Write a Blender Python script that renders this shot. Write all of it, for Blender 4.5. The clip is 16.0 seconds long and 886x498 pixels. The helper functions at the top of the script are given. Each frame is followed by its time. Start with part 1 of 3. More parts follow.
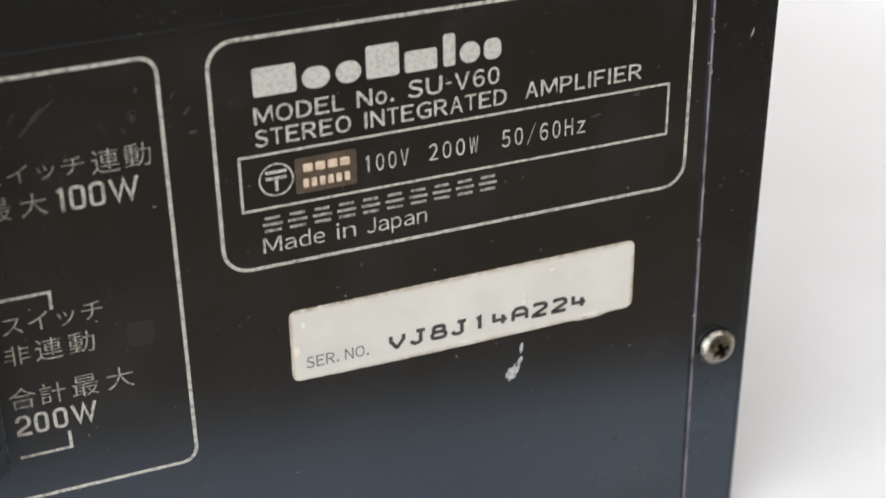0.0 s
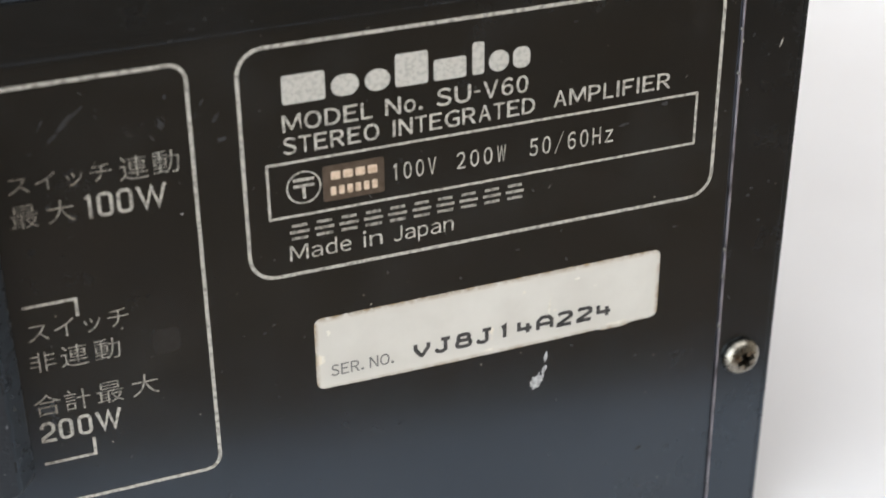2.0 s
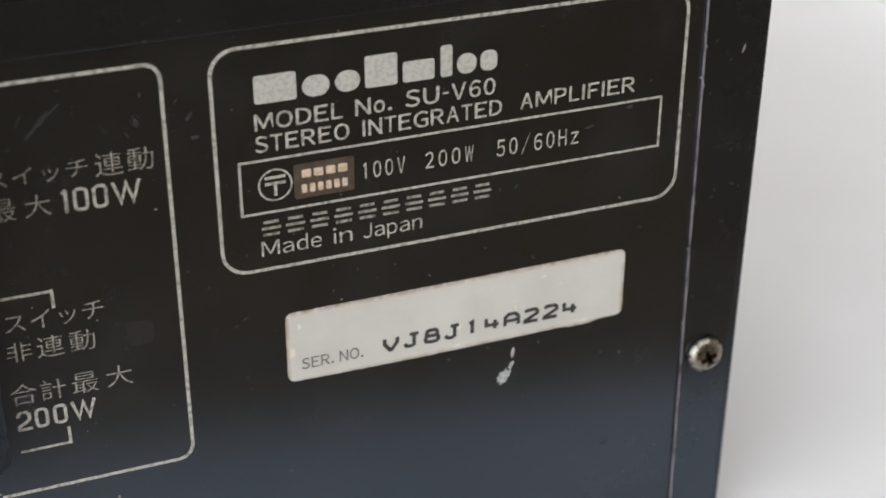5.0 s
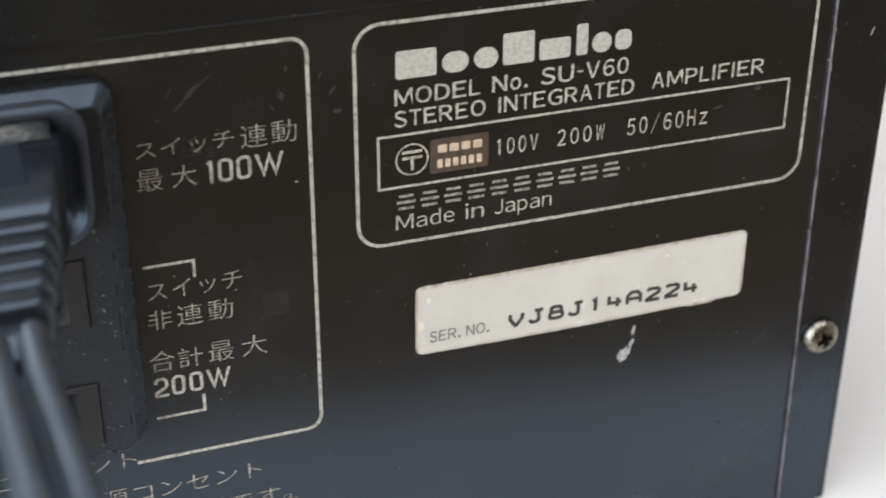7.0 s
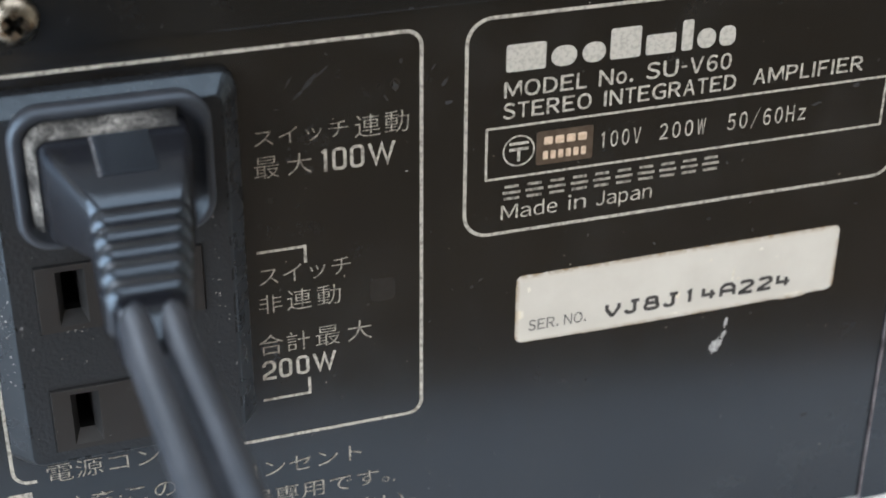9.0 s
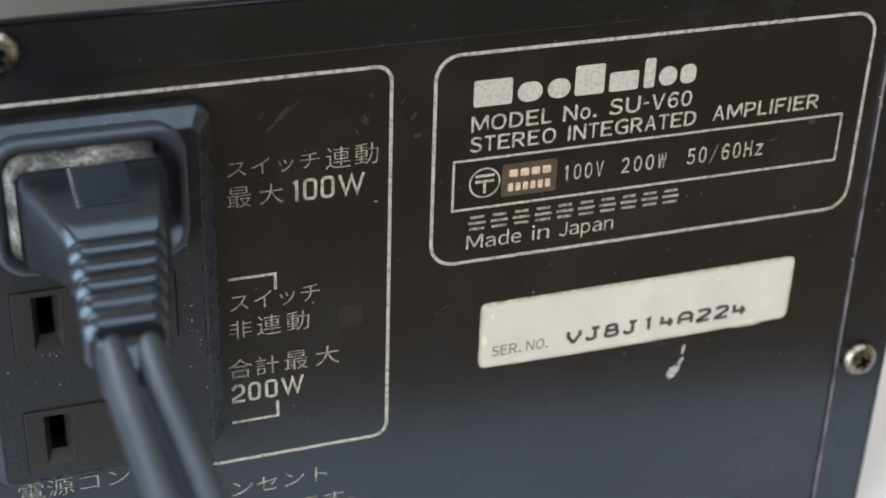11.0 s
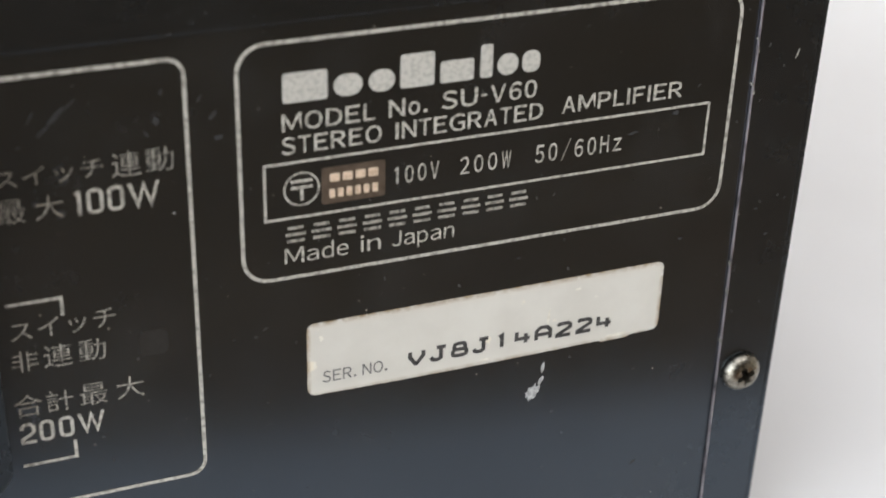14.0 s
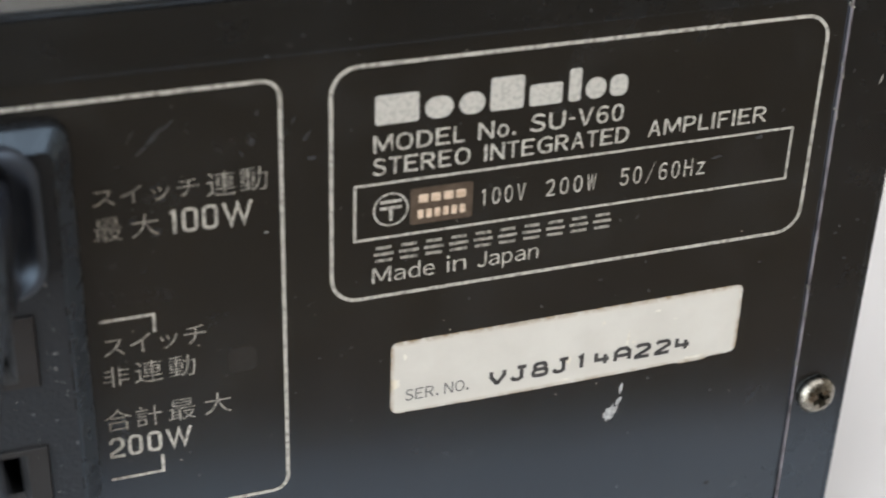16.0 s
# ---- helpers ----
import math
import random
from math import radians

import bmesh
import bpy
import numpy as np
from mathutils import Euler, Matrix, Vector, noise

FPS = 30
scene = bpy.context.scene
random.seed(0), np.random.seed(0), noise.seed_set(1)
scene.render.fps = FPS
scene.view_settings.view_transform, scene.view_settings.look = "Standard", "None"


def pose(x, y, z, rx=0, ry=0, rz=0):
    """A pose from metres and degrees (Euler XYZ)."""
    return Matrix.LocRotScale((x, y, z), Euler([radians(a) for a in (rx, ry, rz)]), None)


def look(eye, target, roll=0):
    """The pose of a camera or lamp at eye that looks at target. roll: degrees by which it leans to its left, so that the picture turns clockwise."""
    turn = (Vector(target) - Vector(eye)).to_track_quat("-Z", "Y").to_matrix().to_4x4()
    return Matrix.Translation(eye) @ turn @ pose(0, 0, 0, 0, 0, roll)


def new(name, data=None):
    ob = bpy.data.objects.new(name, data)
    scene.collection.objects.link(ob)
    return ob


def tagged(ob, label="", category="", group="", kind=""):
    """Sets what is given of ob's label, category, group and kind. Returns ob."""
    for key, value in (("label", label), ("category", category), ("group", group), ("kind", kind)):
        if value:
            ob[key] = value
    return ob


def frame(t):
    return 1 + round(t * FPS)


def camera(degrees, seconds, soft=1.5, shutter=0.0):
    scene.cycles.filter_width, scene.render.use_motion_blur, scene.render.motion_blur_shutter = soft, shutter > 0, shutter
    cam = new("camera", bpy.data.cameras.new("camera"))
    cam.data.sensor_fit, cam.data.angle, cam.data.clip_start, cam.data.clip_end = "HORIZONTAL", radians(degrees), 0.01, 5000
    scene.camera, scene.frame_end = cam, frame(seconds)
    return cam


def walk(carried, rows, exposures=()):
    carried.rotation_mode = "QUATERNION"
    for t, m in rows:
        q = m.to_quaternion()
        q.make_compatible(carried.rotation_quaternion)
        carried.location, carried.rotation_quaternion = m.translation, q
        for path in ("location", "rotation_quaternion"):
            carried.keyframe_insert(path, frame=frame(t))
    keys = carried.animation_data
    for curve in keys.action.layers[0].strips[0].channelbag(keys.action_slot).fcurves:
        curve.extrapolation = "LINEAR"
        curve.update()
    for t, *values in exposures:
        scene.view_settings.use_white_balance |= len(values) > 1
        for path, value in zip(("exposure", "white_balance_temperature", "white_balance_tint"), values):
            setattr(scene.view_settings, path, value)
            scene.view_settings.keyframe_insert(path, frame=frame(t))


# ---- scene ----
cam = camera(31.3, 16.0, soft=1.8, shutter=0.7)
PATH = [
    (0, (-0.04348, -0.18351, 0.16849), (0.03333, 0.01245, 0.05318), -0.86),
    (0.5, (-0.04466, -0.18262, 0.16627), (0.03249, 0.01331, 0.05111), -0.73),
    (1, (-0.04678, -0.18050, 0.16871), (0.02880, 0.01574, 0.05304), -0.53),
    (1.5, (-0.04702, -0.17990, 0.16836), (0.02916, 0.01609, 0.05266), -0.55),
    (2, (-0.04576, -0.18094, 0.16945), (0.03036, 0.01509, 0.05379), -0.50),
    (2.5, (-0.04641, -0.18119, 0.17042), (0.02990, 0.01509, 0.05532), -0.25),
    (3, (-0.04183, -0.18173, 0.17097), (0.04123, 0.01107, 0.05464), 0.68),
    (3.2, (-0.03799, -0.18793, 0.17152), (0.04576, 0.00674, 0.05888), -0.03),
    (5.3, (-0.04526, -0.18721, 0.17200), (0.03137, 0.00858, 0.05626), 0.19),
    (5.5, (-0.04578, -0.18721, 0.17238), (0.03082, 0.00861, 0.05668), 0.11),
    (6, (-0.04891, -0.18644, 0.17121), (0.02619, 0.01052, 0.05646), -0.06),
    (6.5, (-0.05468, -0.18481, 0.17097), (0.01794, 0.01158, 0.05367), 0.41),
    (7, (-0.05738, -0.18633, 0.17117), (0.01342, 0.01112, 0.05455), 0.21),
    (7.5, (-0.06108, -0.18519, 0.17104), (0.00772, 0.01259, 0.05379), 0.18),
    (8, (-0.06556, -0.18318, 0.17273), (0.00160, 0.01405, 0.05361), 0.52),
    (8.5, (-0.06817, -0.18500, 0.17224), (-0.00224, 0.01315, 0.05397), 0.28),
    (9, (-0.06880, -0.18685, 0.17294), (-0.00239, 0.01152, 0.05528), 0.48),
    (9.5, (-0.06811, -0.18651, 0.17294), (-0.00101, 0.01127, 0.05469), 0.64),
    (9.7, (-0.06645, -0.18703, 0.17314), (0.00179, 0.01049, 0.05511), 0.86),
    (11.8, (-0.07304, -0.19551, 0.18143), (0.00028, 0.00094, 0.06467), 2.31),
    (12, (-0.06397, -0.20181, 0.18005), (0.01185, -0.00593, 0.06425), 2.81),
    (12.2, (-0.05929, -0.19658, 0.17592), (0.02670, -0.00568, 0.05861), 3.37),
    (12.5, (-0.04478, -0.18817, 0.17026), (0.04242, 0.00328, 0.05476), 2.66),
    (13, (-0.04033, -0.17419, 0.16310), (0.04039, 0.01883, 0.04549), 1.79),
    (13.5, (-0.04394, -0.17325, 0.16686), (0.03560, 0.01977, 0.04846), 1.78),
    (14, (-0.04578, -0.17210, 0.16968), (0.03311, 0.02091, 0.05083), 1.88),
    (14.5, (-0.04537, -0.17428, 0.17118), (0.03156, 0.02085, 0.05455), 1.42),
    (15, (-0.04838, -0.17176, 0.17200), (0.02755, 0.02299, 0.05408), 1.79),
    (15.5, (-0.04978, -0.17118, 0.17196), (0.02612, 0.02353, 0.05395), 1.88),
    (16, (-0.05298, -0.17030, 0.17156), (0.02183, 0.02507, 0.05393), 1.95),
]
EXPOSURES = [(0, 0.06), (3.2, 0.06), (5.3, -0.28), (5.5, -0.28), (6.0, -0.16), (6.5, -0.04), (7.0, 0.02), (9.7, 0.02), (12.0, 0.05), (12.5, 0.03), (13.0, -0.10),
             (13.5, -0.16), (14.0, -0.06), (14.5, 0.03), (16.0, 0.07)]
walk(cam, [(t, look(eye, target, roll)) for t, eye, target, roll in PATH], EXPOSURES)
cam.data.dof.use_dof = True
cam.data.dof.focus_distance = 0.224
cam.data.dof.aperture_fstop = 22.0

# ---- world and light ----
world = bpy.data.worlds.new("world")
scene.world = world
world.use_nodes = True
wn = world.node_tree.nodes
sky = wn.new("ShaderNodeTexSky")
sky.sky_type = "NISHITA"
sky.sun_disc = False
sky.sun_elevation = radians(38)
sky.sun_rotation = radians(200)
wn["Background"].inputs[1].default_value = 0.12
world.node_tree.links.new(sky.outputs[0], wn["Background"].inputs[0])


def window_light(name, m, sx, sy, watts, color):
    """Area light at a window opening, or at the added roof opening."""
    data = bpy.data.lights.new(name, "AREA")
    data.shape, data.size, data.size_y, data.energy, data.color = "RECTANGLE", sx, sy, watts, color
    ob = new(name, data)
    ob.matrix_world = m
    return ob


window_light("window_skylight", look((-1.28, -0.75, 0.345), (-0.28, -0.75, 0.345)), 1.7, 1.95, 70.0, (0.88, 0.94, 1.0))
# added overhead fill, no known roof light: brightens the table and upward faces
window_light("roof_fill", look((0.3, -0.4, 1.64), (0.3, -0.399, 0.0)), 1.9, 1.5, 25.0, (1.0, 0.985, 0.965))
window_light("window_skylight", look((-0.6, 1.48, 0.85), (-0.55, 0.48, 0.8)), 1.0, 0.95, 22.0, (0.93, 0.955, 1.0))


# ---- materials ----
class Mat:
    """A small wrapper to build node materials."""

    def __init__(self, name, color=(0.5, 0.5, 0.5), rough=0.5, metal=0.0, spec=0.5):
        self.m = bpy.data.materials.new(name)
        self.m.use_nodes = True
        self.t = self.m.node_tree
        self.b = self.t.nodes["Principled BSDF"]
        self.b.inputs["Base Color"].default_value = (*color, 1)
        self.b.inputs["Roughness"].default_value = rough
        self.b.inputs["Metallic"].default_value = metal
        self.b.inputs["Specular IOR Level"].default_value = spec
        self.c = self.t.nodes.new("ShaderNodeTexCoord").outputs["Object"]

    def link(self, a, b):
        self.t.links.new(a, b)

    def noise(self, scale, detail=3.0, rough=0.55, stretch=None):
        n = self.t.nodes.new("ShaderNodeTexNoise")
        n.inputs["Scale"].default_value = scale
        n.inputs["Detail"].default_value = detail
        n.inputs["Roughness"].default_value = rough
        src = self.c
        if stretch:
            mp = self.t.nodes.new("ShaderNodeMapping")
            mp.inputs["Scale"].default_value = stretch
            self.link(src, mp.inputs["Vector"])
            src = mp.outputs["Vector"]
        self.link(src, n.inputs["Vector"])
        return n.outputs["Fac"]

    def ramp(self, fac, stops):
        r = self.t.nodes.new("ShaderNodeValToRGB")
        e = r.color_ramp.elements
        while len(e) < len(stops):
            e.new(0.5)
        for el, (p, v) in zip(e, stops):
            el.position = p
            el.color = (*v, 1) if isinstance(v, tuple) else (v, v, v, 1)
        self.link(fac, r.inputs["Fac"])
        return r.outputs["Color"]

    def mix(self, fac, a, b, mode="MIX"):
        n = self.t.nodes.new("ShaderNodeMix")
        n.data_type, n.blend_type = "RGBA", mode
        for sock, v in ((n.inputs[0], fac), (n.inputs[6], a), (n.inputs[7], b)):
            if hasattr(v, "is_output"):
                self.link(v, sock)
            elif isinstance(v, tuple):
                sock.default_value = (*v, 1)
            else:
                sock.default_value = v
        return n.outputs[2]

    def color(self, out):
        self.link(out, self.b.inputs["Base Color"])

    def rough(self, out):
        self.link(out, self.b.inputs["Roughness"])

    def bump(self, fac, strength=0.2, dist=0.0002):
        n = self.t.nodes.new("ShaderNodeBump")
        n.inputs["Strength"].default_value = strength
        n.inputs["Distance"].default_value = dist
        self.link(fac, n.inputs["Height"])
        self.link(n.outputs["Normal"], self.b.inputs["Normal"])


def painted_steel(name, base, dusty, rough_lo, rough_hi, bump):
    m = Mat(name, base, rough_lo)
    cloud = m.ramp(m.noise(55, 4), [(0.42, 0.0), (0.72, 1.0)])
    speck = m.ramp(m.noise(900, 2), [(0.70, 0.0), (0.76, 1.0)])
    body = m.mix(cloud, base, tuple(v * 1.35 for v in base))
    film = m.ramp(m.noise(38, 6, 0.7), [(0.50, 0.0), (0.78, 0.45)])
    body = m.mix(film, body, tuple(v * 0.55 for v in dusty))
    m.color(m.mix(speck, body, dusty))
    grease = m.mix(m.ramp(m.noise(26, 5, 0.6), [(0.44, 0.0), (0.66, 1.0)]), m.ramp(m.noise(70, 7, 0.68), [(0.32, rough_lo), (0.72, rough_hi)]),
                   m.ramp(m.noise(150, 6, 0.7), [(0.30, rough_lo), (0.70, rough_hi + 0.04)]))
    m.rough(grease)
    m.b.inputs["Specular IOR Level"].default_value = 0.95
    # blue of the reflected daylight, put into the paint's reflection colour
    m.b.inputs["Specular Tint"].default_value = (0.60, 0.78, 1.0, 1)
    m.bump(m.noise(2600, 2), bump, 0.00008)
    return m.m


MAT_PANEL = painted_steel("black_panel_paint", (0.0088, 0.0069, 0.0048), (0.062, 0.061, 0.058), 0.20, 0.28, 0.08)
MAT_COVER = painted_steel("black_cover_paint", (0.0060, 0.0052, 0.0042), (0.035, 0.035, 0.035), 0.20, 0.30, 0.07)

m = Mat("bare_steel_edge", (0.33, 0.30, 0.32), 0.38, 0.75)
m.color(m.ramp(m.noise(700, 3, stretch=(1, 1, 0.35)), [(0.30, (0.09, 0.08, 0.085)), (0.45, (0.30, 0.27, 0.29)), (0.7, (0.42, 0.39, 0.41))]))
MAT_EDGE = m.m


def ink(name, dark, light):
    m = Mat(name, light, 0.55)
    m.color(m.ramp(m.noise(1500, 3), [(0.38, dark), (0.54, light)]))
    return m.m


MAT_INK = ink("silver_grey_print", (0.21, 0.199, 0.173), (0.49, 0.466, 0.408))
MAT_INK_DIM = ink("worn_grey_print", (0.10, 0.094, 0.081), (0.33, 0.311, 0.268))
MAT_LOGO = ink("pale_logo_print", (0.38, 0.365, 0.325), (0.50, 0.48, 0.43))

m = Mat("aged_label_paper", (0.6, 0.58, 0.52), 0.42)
gx = m.t.nodes.new("ShaderNodeTexCoord").outputs["Generated"]
sep = m.t.nodes.new("ShaderNodeSeparateXYZ")
m.link(gx, sep.inputs[0])


def edge_wear(m, sock, near, far):
    """1 at the two borders along an axis, 0 inside."""
    a = m.t.nodes.new("ShaderNodeMath")
    a.operation = "SUBTRACT"
    m.link(sock, a.inputs[0])
    a.inputs[1].default_value = 0.5
    b = m.t.nodes.new("ShaderNodeMath")
    b.operation = "ABSOLUTE"
    m.link(a.outputs[0], b.inputs[0])
    r = m.t.nodes.new("ShaderNodeMapRange")
    r.inputs["From Min"].default_value, r.inputs["From Max"].default_value = far, near
    m.link(b.outputs[0], r.inputs["Value"])
    return r.outputs[0]


wear = m.t.nodes.new("ShaderNodeMath")
wear.operation = "MAXIMUM"
m.link(edge_wear(m, sep.outputs["X"], 0.5, 0.488), wear.inputs[0])
m.link(edge_wear(m, sep.outputs["Z"], 0.5, 0.43), wear.inputs[1])
brk = m.t.nodes.new("ShaderNodeMath")
brk.operation = "MULTIPLY"
m.link(wear.outputs[0], brk.inputs[0])
m.link(m.ramp(m.noise(650, 6, 0.65), [(0.34, 0.0), (0.60, 1.0)]), brk.inputs[1])
paper = m.mix(m.ramp(m.noise(120, 4), [(0.35, 0.0), (0.75, 1.0)]), (0.63, 0.605, 0.545), (0.56, 0.532, 0.475))
paper = m.mix(m.ramp(m.noise(260, 5), [(0.66, 0.0), (0.72, 1.0)]), paper, (0.74, 0.68, 0.56))
m.color(m.mix(brk.outputs[0], paper, (0.26, 0.17, 0.075)))
MAT_LABEL = m.m

MAT_LABEL_INK = ink("black_label_ink", (0.02, 0.02, 0.02), (0.055, 0.052, 0.05))
MAT_LABEL_GREY = ink("grey_label_ink", (0.11, 0.107, 0.10), (0.18, 0.175, 0.165))

m = Mat("brown_gold_foil", (0.10, 0.075, 0.055), 0.42, 0.35)
m.color(m.ramp(m.noise(800, 3), [(0.35, (0.085, 0.062, 0.045)), (0.7, (0.13, 0.098, 0.072))]))
MAT_FOIL = m.m
MAT_FOIL_MARK = ink("pale_gold_mark", (0.50, 0.37, 0.26), (0.66, 0.51, 0.38))

m = Mat("nickel_screw", (0.42, 0.40, 0.35), 0.34, 1.0)
m.color(m.ramp(m.noise(1100, 4), [(0.30, (0.14, 0.125, 0.10)), (0.55, (0.27, 0.25, 0.21)), (0.75, (0.36, 0.335, 0.28))]))
m.rough(m.ramp(m.noise(900, 3), [(0.3, 0.20), (0.7, 0.38)]))
m.bump(m.noise(1100, 3), 0.12, 0.0001)
MAT_SCREW = m.m
# near-black colour for the shade inside screw recesses
MAT_RECESS_SHADE = Mat("recess_shade", (0.006, 0.006, 0.006), 0.8).m

m = Mat("grained_black_plastic", (0.014, 0.0142, 0.015), 0.34)
# bluish daylight painted into the reflections of the grained plastic
m.b.inputs["Specular Tint"].default_value = (0.58, 0.78, 1.0, 1)
m.bump(m.noise(1700, 4), 0.6, 0.0002)
m.color(m.mix(m.ramp(m.noise(1000, 2), [(0.705, 0.0), (0.76, 1.0)]), (0.020, 0.0202, 0.0215), (0.20, 0.20, 0.21)))
MAT_OUTLET = m.m

m = Mat("glossy_black_plastic", (0.015, 0.016, 0.018), 0.24, 0.0, 0.62)
# bezel reflections coloured blue in place of bluer light
m.b.inputs["Specular Tint"].default_value = (0.58, 0.79, 1.0, 1)
m.rough(m.ramp(m.noise(420, 5), [(0.3, 0.20), (0.75, 0.42)]))
m.bump(m.noise(900, 4), 0.25, 0.0001)
MAT_BEZEL = m.m

m = Mat("smooth_black_plastic", (0.014, 0.0142, 0.015), 0.42)
m.rough(m.ramp(m.noise(300, 4), [(0.3, 0.36), (0.75, 0.52)]))
m.bump(m.noise(1500, 3), 0.15, 0.0001)
MAT_SOCKET = m.m

m = Mat("black_pvc", (0.013, 0.014, 0.016), 0.30, 0.0, 0.85)
m.color(m.mix(m.ramp(m.noise(260, 5), [(0.50, 0.0), (0.85, 1.0)]), (0.011, 0.0115, 0.0145), (0.021, 0.0225, 0.027)))
m.rough(m.ramp(m.noise(200, 4), [(0.3, 0.14), (0.75, 0.26)]))
# blue sheen of daylight on the plug, set as reflection colour
m.b.inputs["Specular Tint"].default_value = (0.58, 0.78, 1.0, 1)
m.bump(m.noise(900, 3), 0.08, 0.0001)
MAT_PVC = m.m

m = Mat("matt_black_pvc", (0.024, 0.0255, 0.031), 0.46, 0.0, 0.8)
m.color(m.mix(m.ramp(m.noise(180, 4), [(0.40, 0.0), (0.75, 1.0)]), (0.022, 0.023, 0.028), (0.038, 0.040, 0.048)))
# cord's bluish highlights come from this tint, the lamps are nearly neutral
m.b.inputs["Specular Tint"].default_value = (0.58, 0.78, 1.0, 1)
m.bump(m.noise(700, 3), 0.1, 0.0001)
MAT_CORD = m.m

# pale colour that stands in for the glint on the grip ridge ends
m = Mat("pale_glint_pvc", (0.09, 0.095, 0.105), 0.6)
m.color(m.ramp(m.noise(1500, 3), [(0.35, (0.10, 0.106, 0.115)), (0.65, (0.26, 0.27, 0.29))]))
MAT_GLINT = m.m

m = Mat("dust_coat", (0.25, 0.245, 0.235), 0.9)
fuzz = m.ramp(m.noise(1300, 7, 0.72), [(0.36, 0.0), (0.70, 1.0)])
patch = m.ramp(m.noise(240, 4), [(0.36, 0.05), (0.62, 1.0)])
gen = m.t.nodes.new("ShaderNodeSeparateXYZ")
m.link(m.t.nodes["Texture Coordinate"].outputs["Generated"], gen.inputs[0])
side = m.ramp(gen.outputs["X"], [(0.72, 1.0), (0.97, 0.0)])
foot = m.ramp(gen.outputs["Z"], [(0.05, 0.0), (0.30, 1.0)])
thick = m.mix(1.0, m.mix(1.0, fuzz, patch, "MULTIPLY"), m.mix(1.0, side, foot, "MULTIPLY"), "MULTIPLY")
m.color(m.mix(thick, (0.014, 0.0145, 0.0155), (0.40, 0.39, 0.37)))
m.bump(m.noise(1600, 4), 0.9, 0.0004)
MAT_DUST = m.m

m = Mat("grey_scuff", (0.12, 0.12, 0.115), 0.7)
m.color(m.ramp(m.noise(1400, 3), [(0.38, (0.016, 0.015, 0.0135)), (0.62, (0.034, 0.0355, 0.038))]))
MAT_SCUFF = m.m
m = Mat("tape_residue_film", (0.022, 0.022, 0.021), 0.5)
m.color(m.ramp(m.noise(500, 5), [(0.40, (0.010, 0.0085, 0.0063)), (0.70, (0.020, 0.0185, 0.0165))]))
MAT_RESIDUE = m.m
m = Mat("flaked_paper", (0.70, 0.67, 0.58), 0.6)
m.color(m.ramp(m.noise(900, 3), [(0.35, (0.60, 0.56, 0.47)), (0.65, (0.76, 0.73, 0.65))]))
MAT_FLAKE = m.m
m = Mat("white_paint_chip", (0.42, 0.42, 0.42), 0.6)
m.color(m.ramp(m.noise(1200, 3), [(0.35, (0.22, 0.22, 0.215)), (0.6, (0.48, 0.48, 0.47))]))
MAT_CHIP = m.m

m = Mat("white_table_laminate", (0.80, 0.80, 0.80), 0.42)
m.color(m.mix(m.ramp(m.noise(14, 4), [(0.3, 0.0), (0.75, 1.0)]), (0.775, 0.765, 0.765), (0.73, 0.718, 0.716)))
m.bump(m.noise(900, 3), 0.06, 0.0001)
MAT_TABLE = m.m

m = Mat("cream_plastic", (0.80, 0.79, 0.62), 0.4)
m.color(m.mix(m.noise(40, 4), (0.80, 0.785, 0.70), (0.75, 0.735, 0.65)))
MAT_CREAM = m.m

m = Mat("off_white_wall_paint", (0.62, 0.57, 0.49), 0.85)
m.color(m.mix(m.noise(3, 4), (0.64, 0.585, 0.50), (0.58, 0.53, 0.45)))
m.bump(m.noise(160, 3), 0.2, 0.001)
MAT_WALL = m.m
m = Mat("ceiling_paint", (0.70, 0.69, 0.66), 0.9)
m.color(m.mix(m.noise(3, 4), (0.36, 0.35, 0.335), (0.32, 0.31, 0.295)))
MAT_CEILING = m.m
m = Mat("brown_wood_floor", (0.09, 0.055, 0.032), 0.45)
m.color(m.ramp(m.noise(6, 5, stretch=(1, 9, 1)), [(0.3, (0.21, 0.135, 0.084)), (0.7, (0.35, 0.235, 0.15))]))
m.bump(m.noise(60, 4, stretch=(1, 12, 1)), 0.2, 0.001)
MAT_FLOOR = m.m
m = Mat("white_window_frame", (0.75, 0.75, 0.74), 0.45)
m.color(m.mix(m.noise(20, 3), (0.77, 0.77, 0.76), (0.71, 0.71, 0.70)))
MAT_FRAME = m.m

# ---- mesh helpers (lengths in millimetres) ----
MM = 0.001
HOMES = {}


def thing(name, at, label, category, group="", kind=""):
    ob = new(name)
    ob.empty_display_size = 0.02
    ob.location = [v * MM for v in at]
    HOMES[ob.name] = Vector(ob.location)
    return tagged(ob, label, category, group, kind)


def mesh_of(name, bm, material, smooth=False):
    bmesh.ops.recalc_face_normals(bm, faces=bm.faces[:])
    bm.transform(Matrix.Scale(MM, 4))
    me = bpy.data.meshes.new(name)
    for f in bm.faces:
        f.smooth = smooth
    bm.to_mesh(me)
    bm.free()
    me.materials.append(material)
    return me


def part(name, bm, material, parent, label="", smooth=False, kind=""):
    ob = new(name, mesh_of(name, bm, material, smooth))
    ob.parent = parent
    if parent.name in HOMES:
        ob.matrix_parent_inverse = Matrix.Translation(-HOMES[parent.name])
    return tagged(ob, label, kind=kind)


def solid(name, bm, material, label, category, kind="", smooth=False):
    return tagged(new(name, mesh_of(name, bm, material, smooth)), label, category, "", kind)


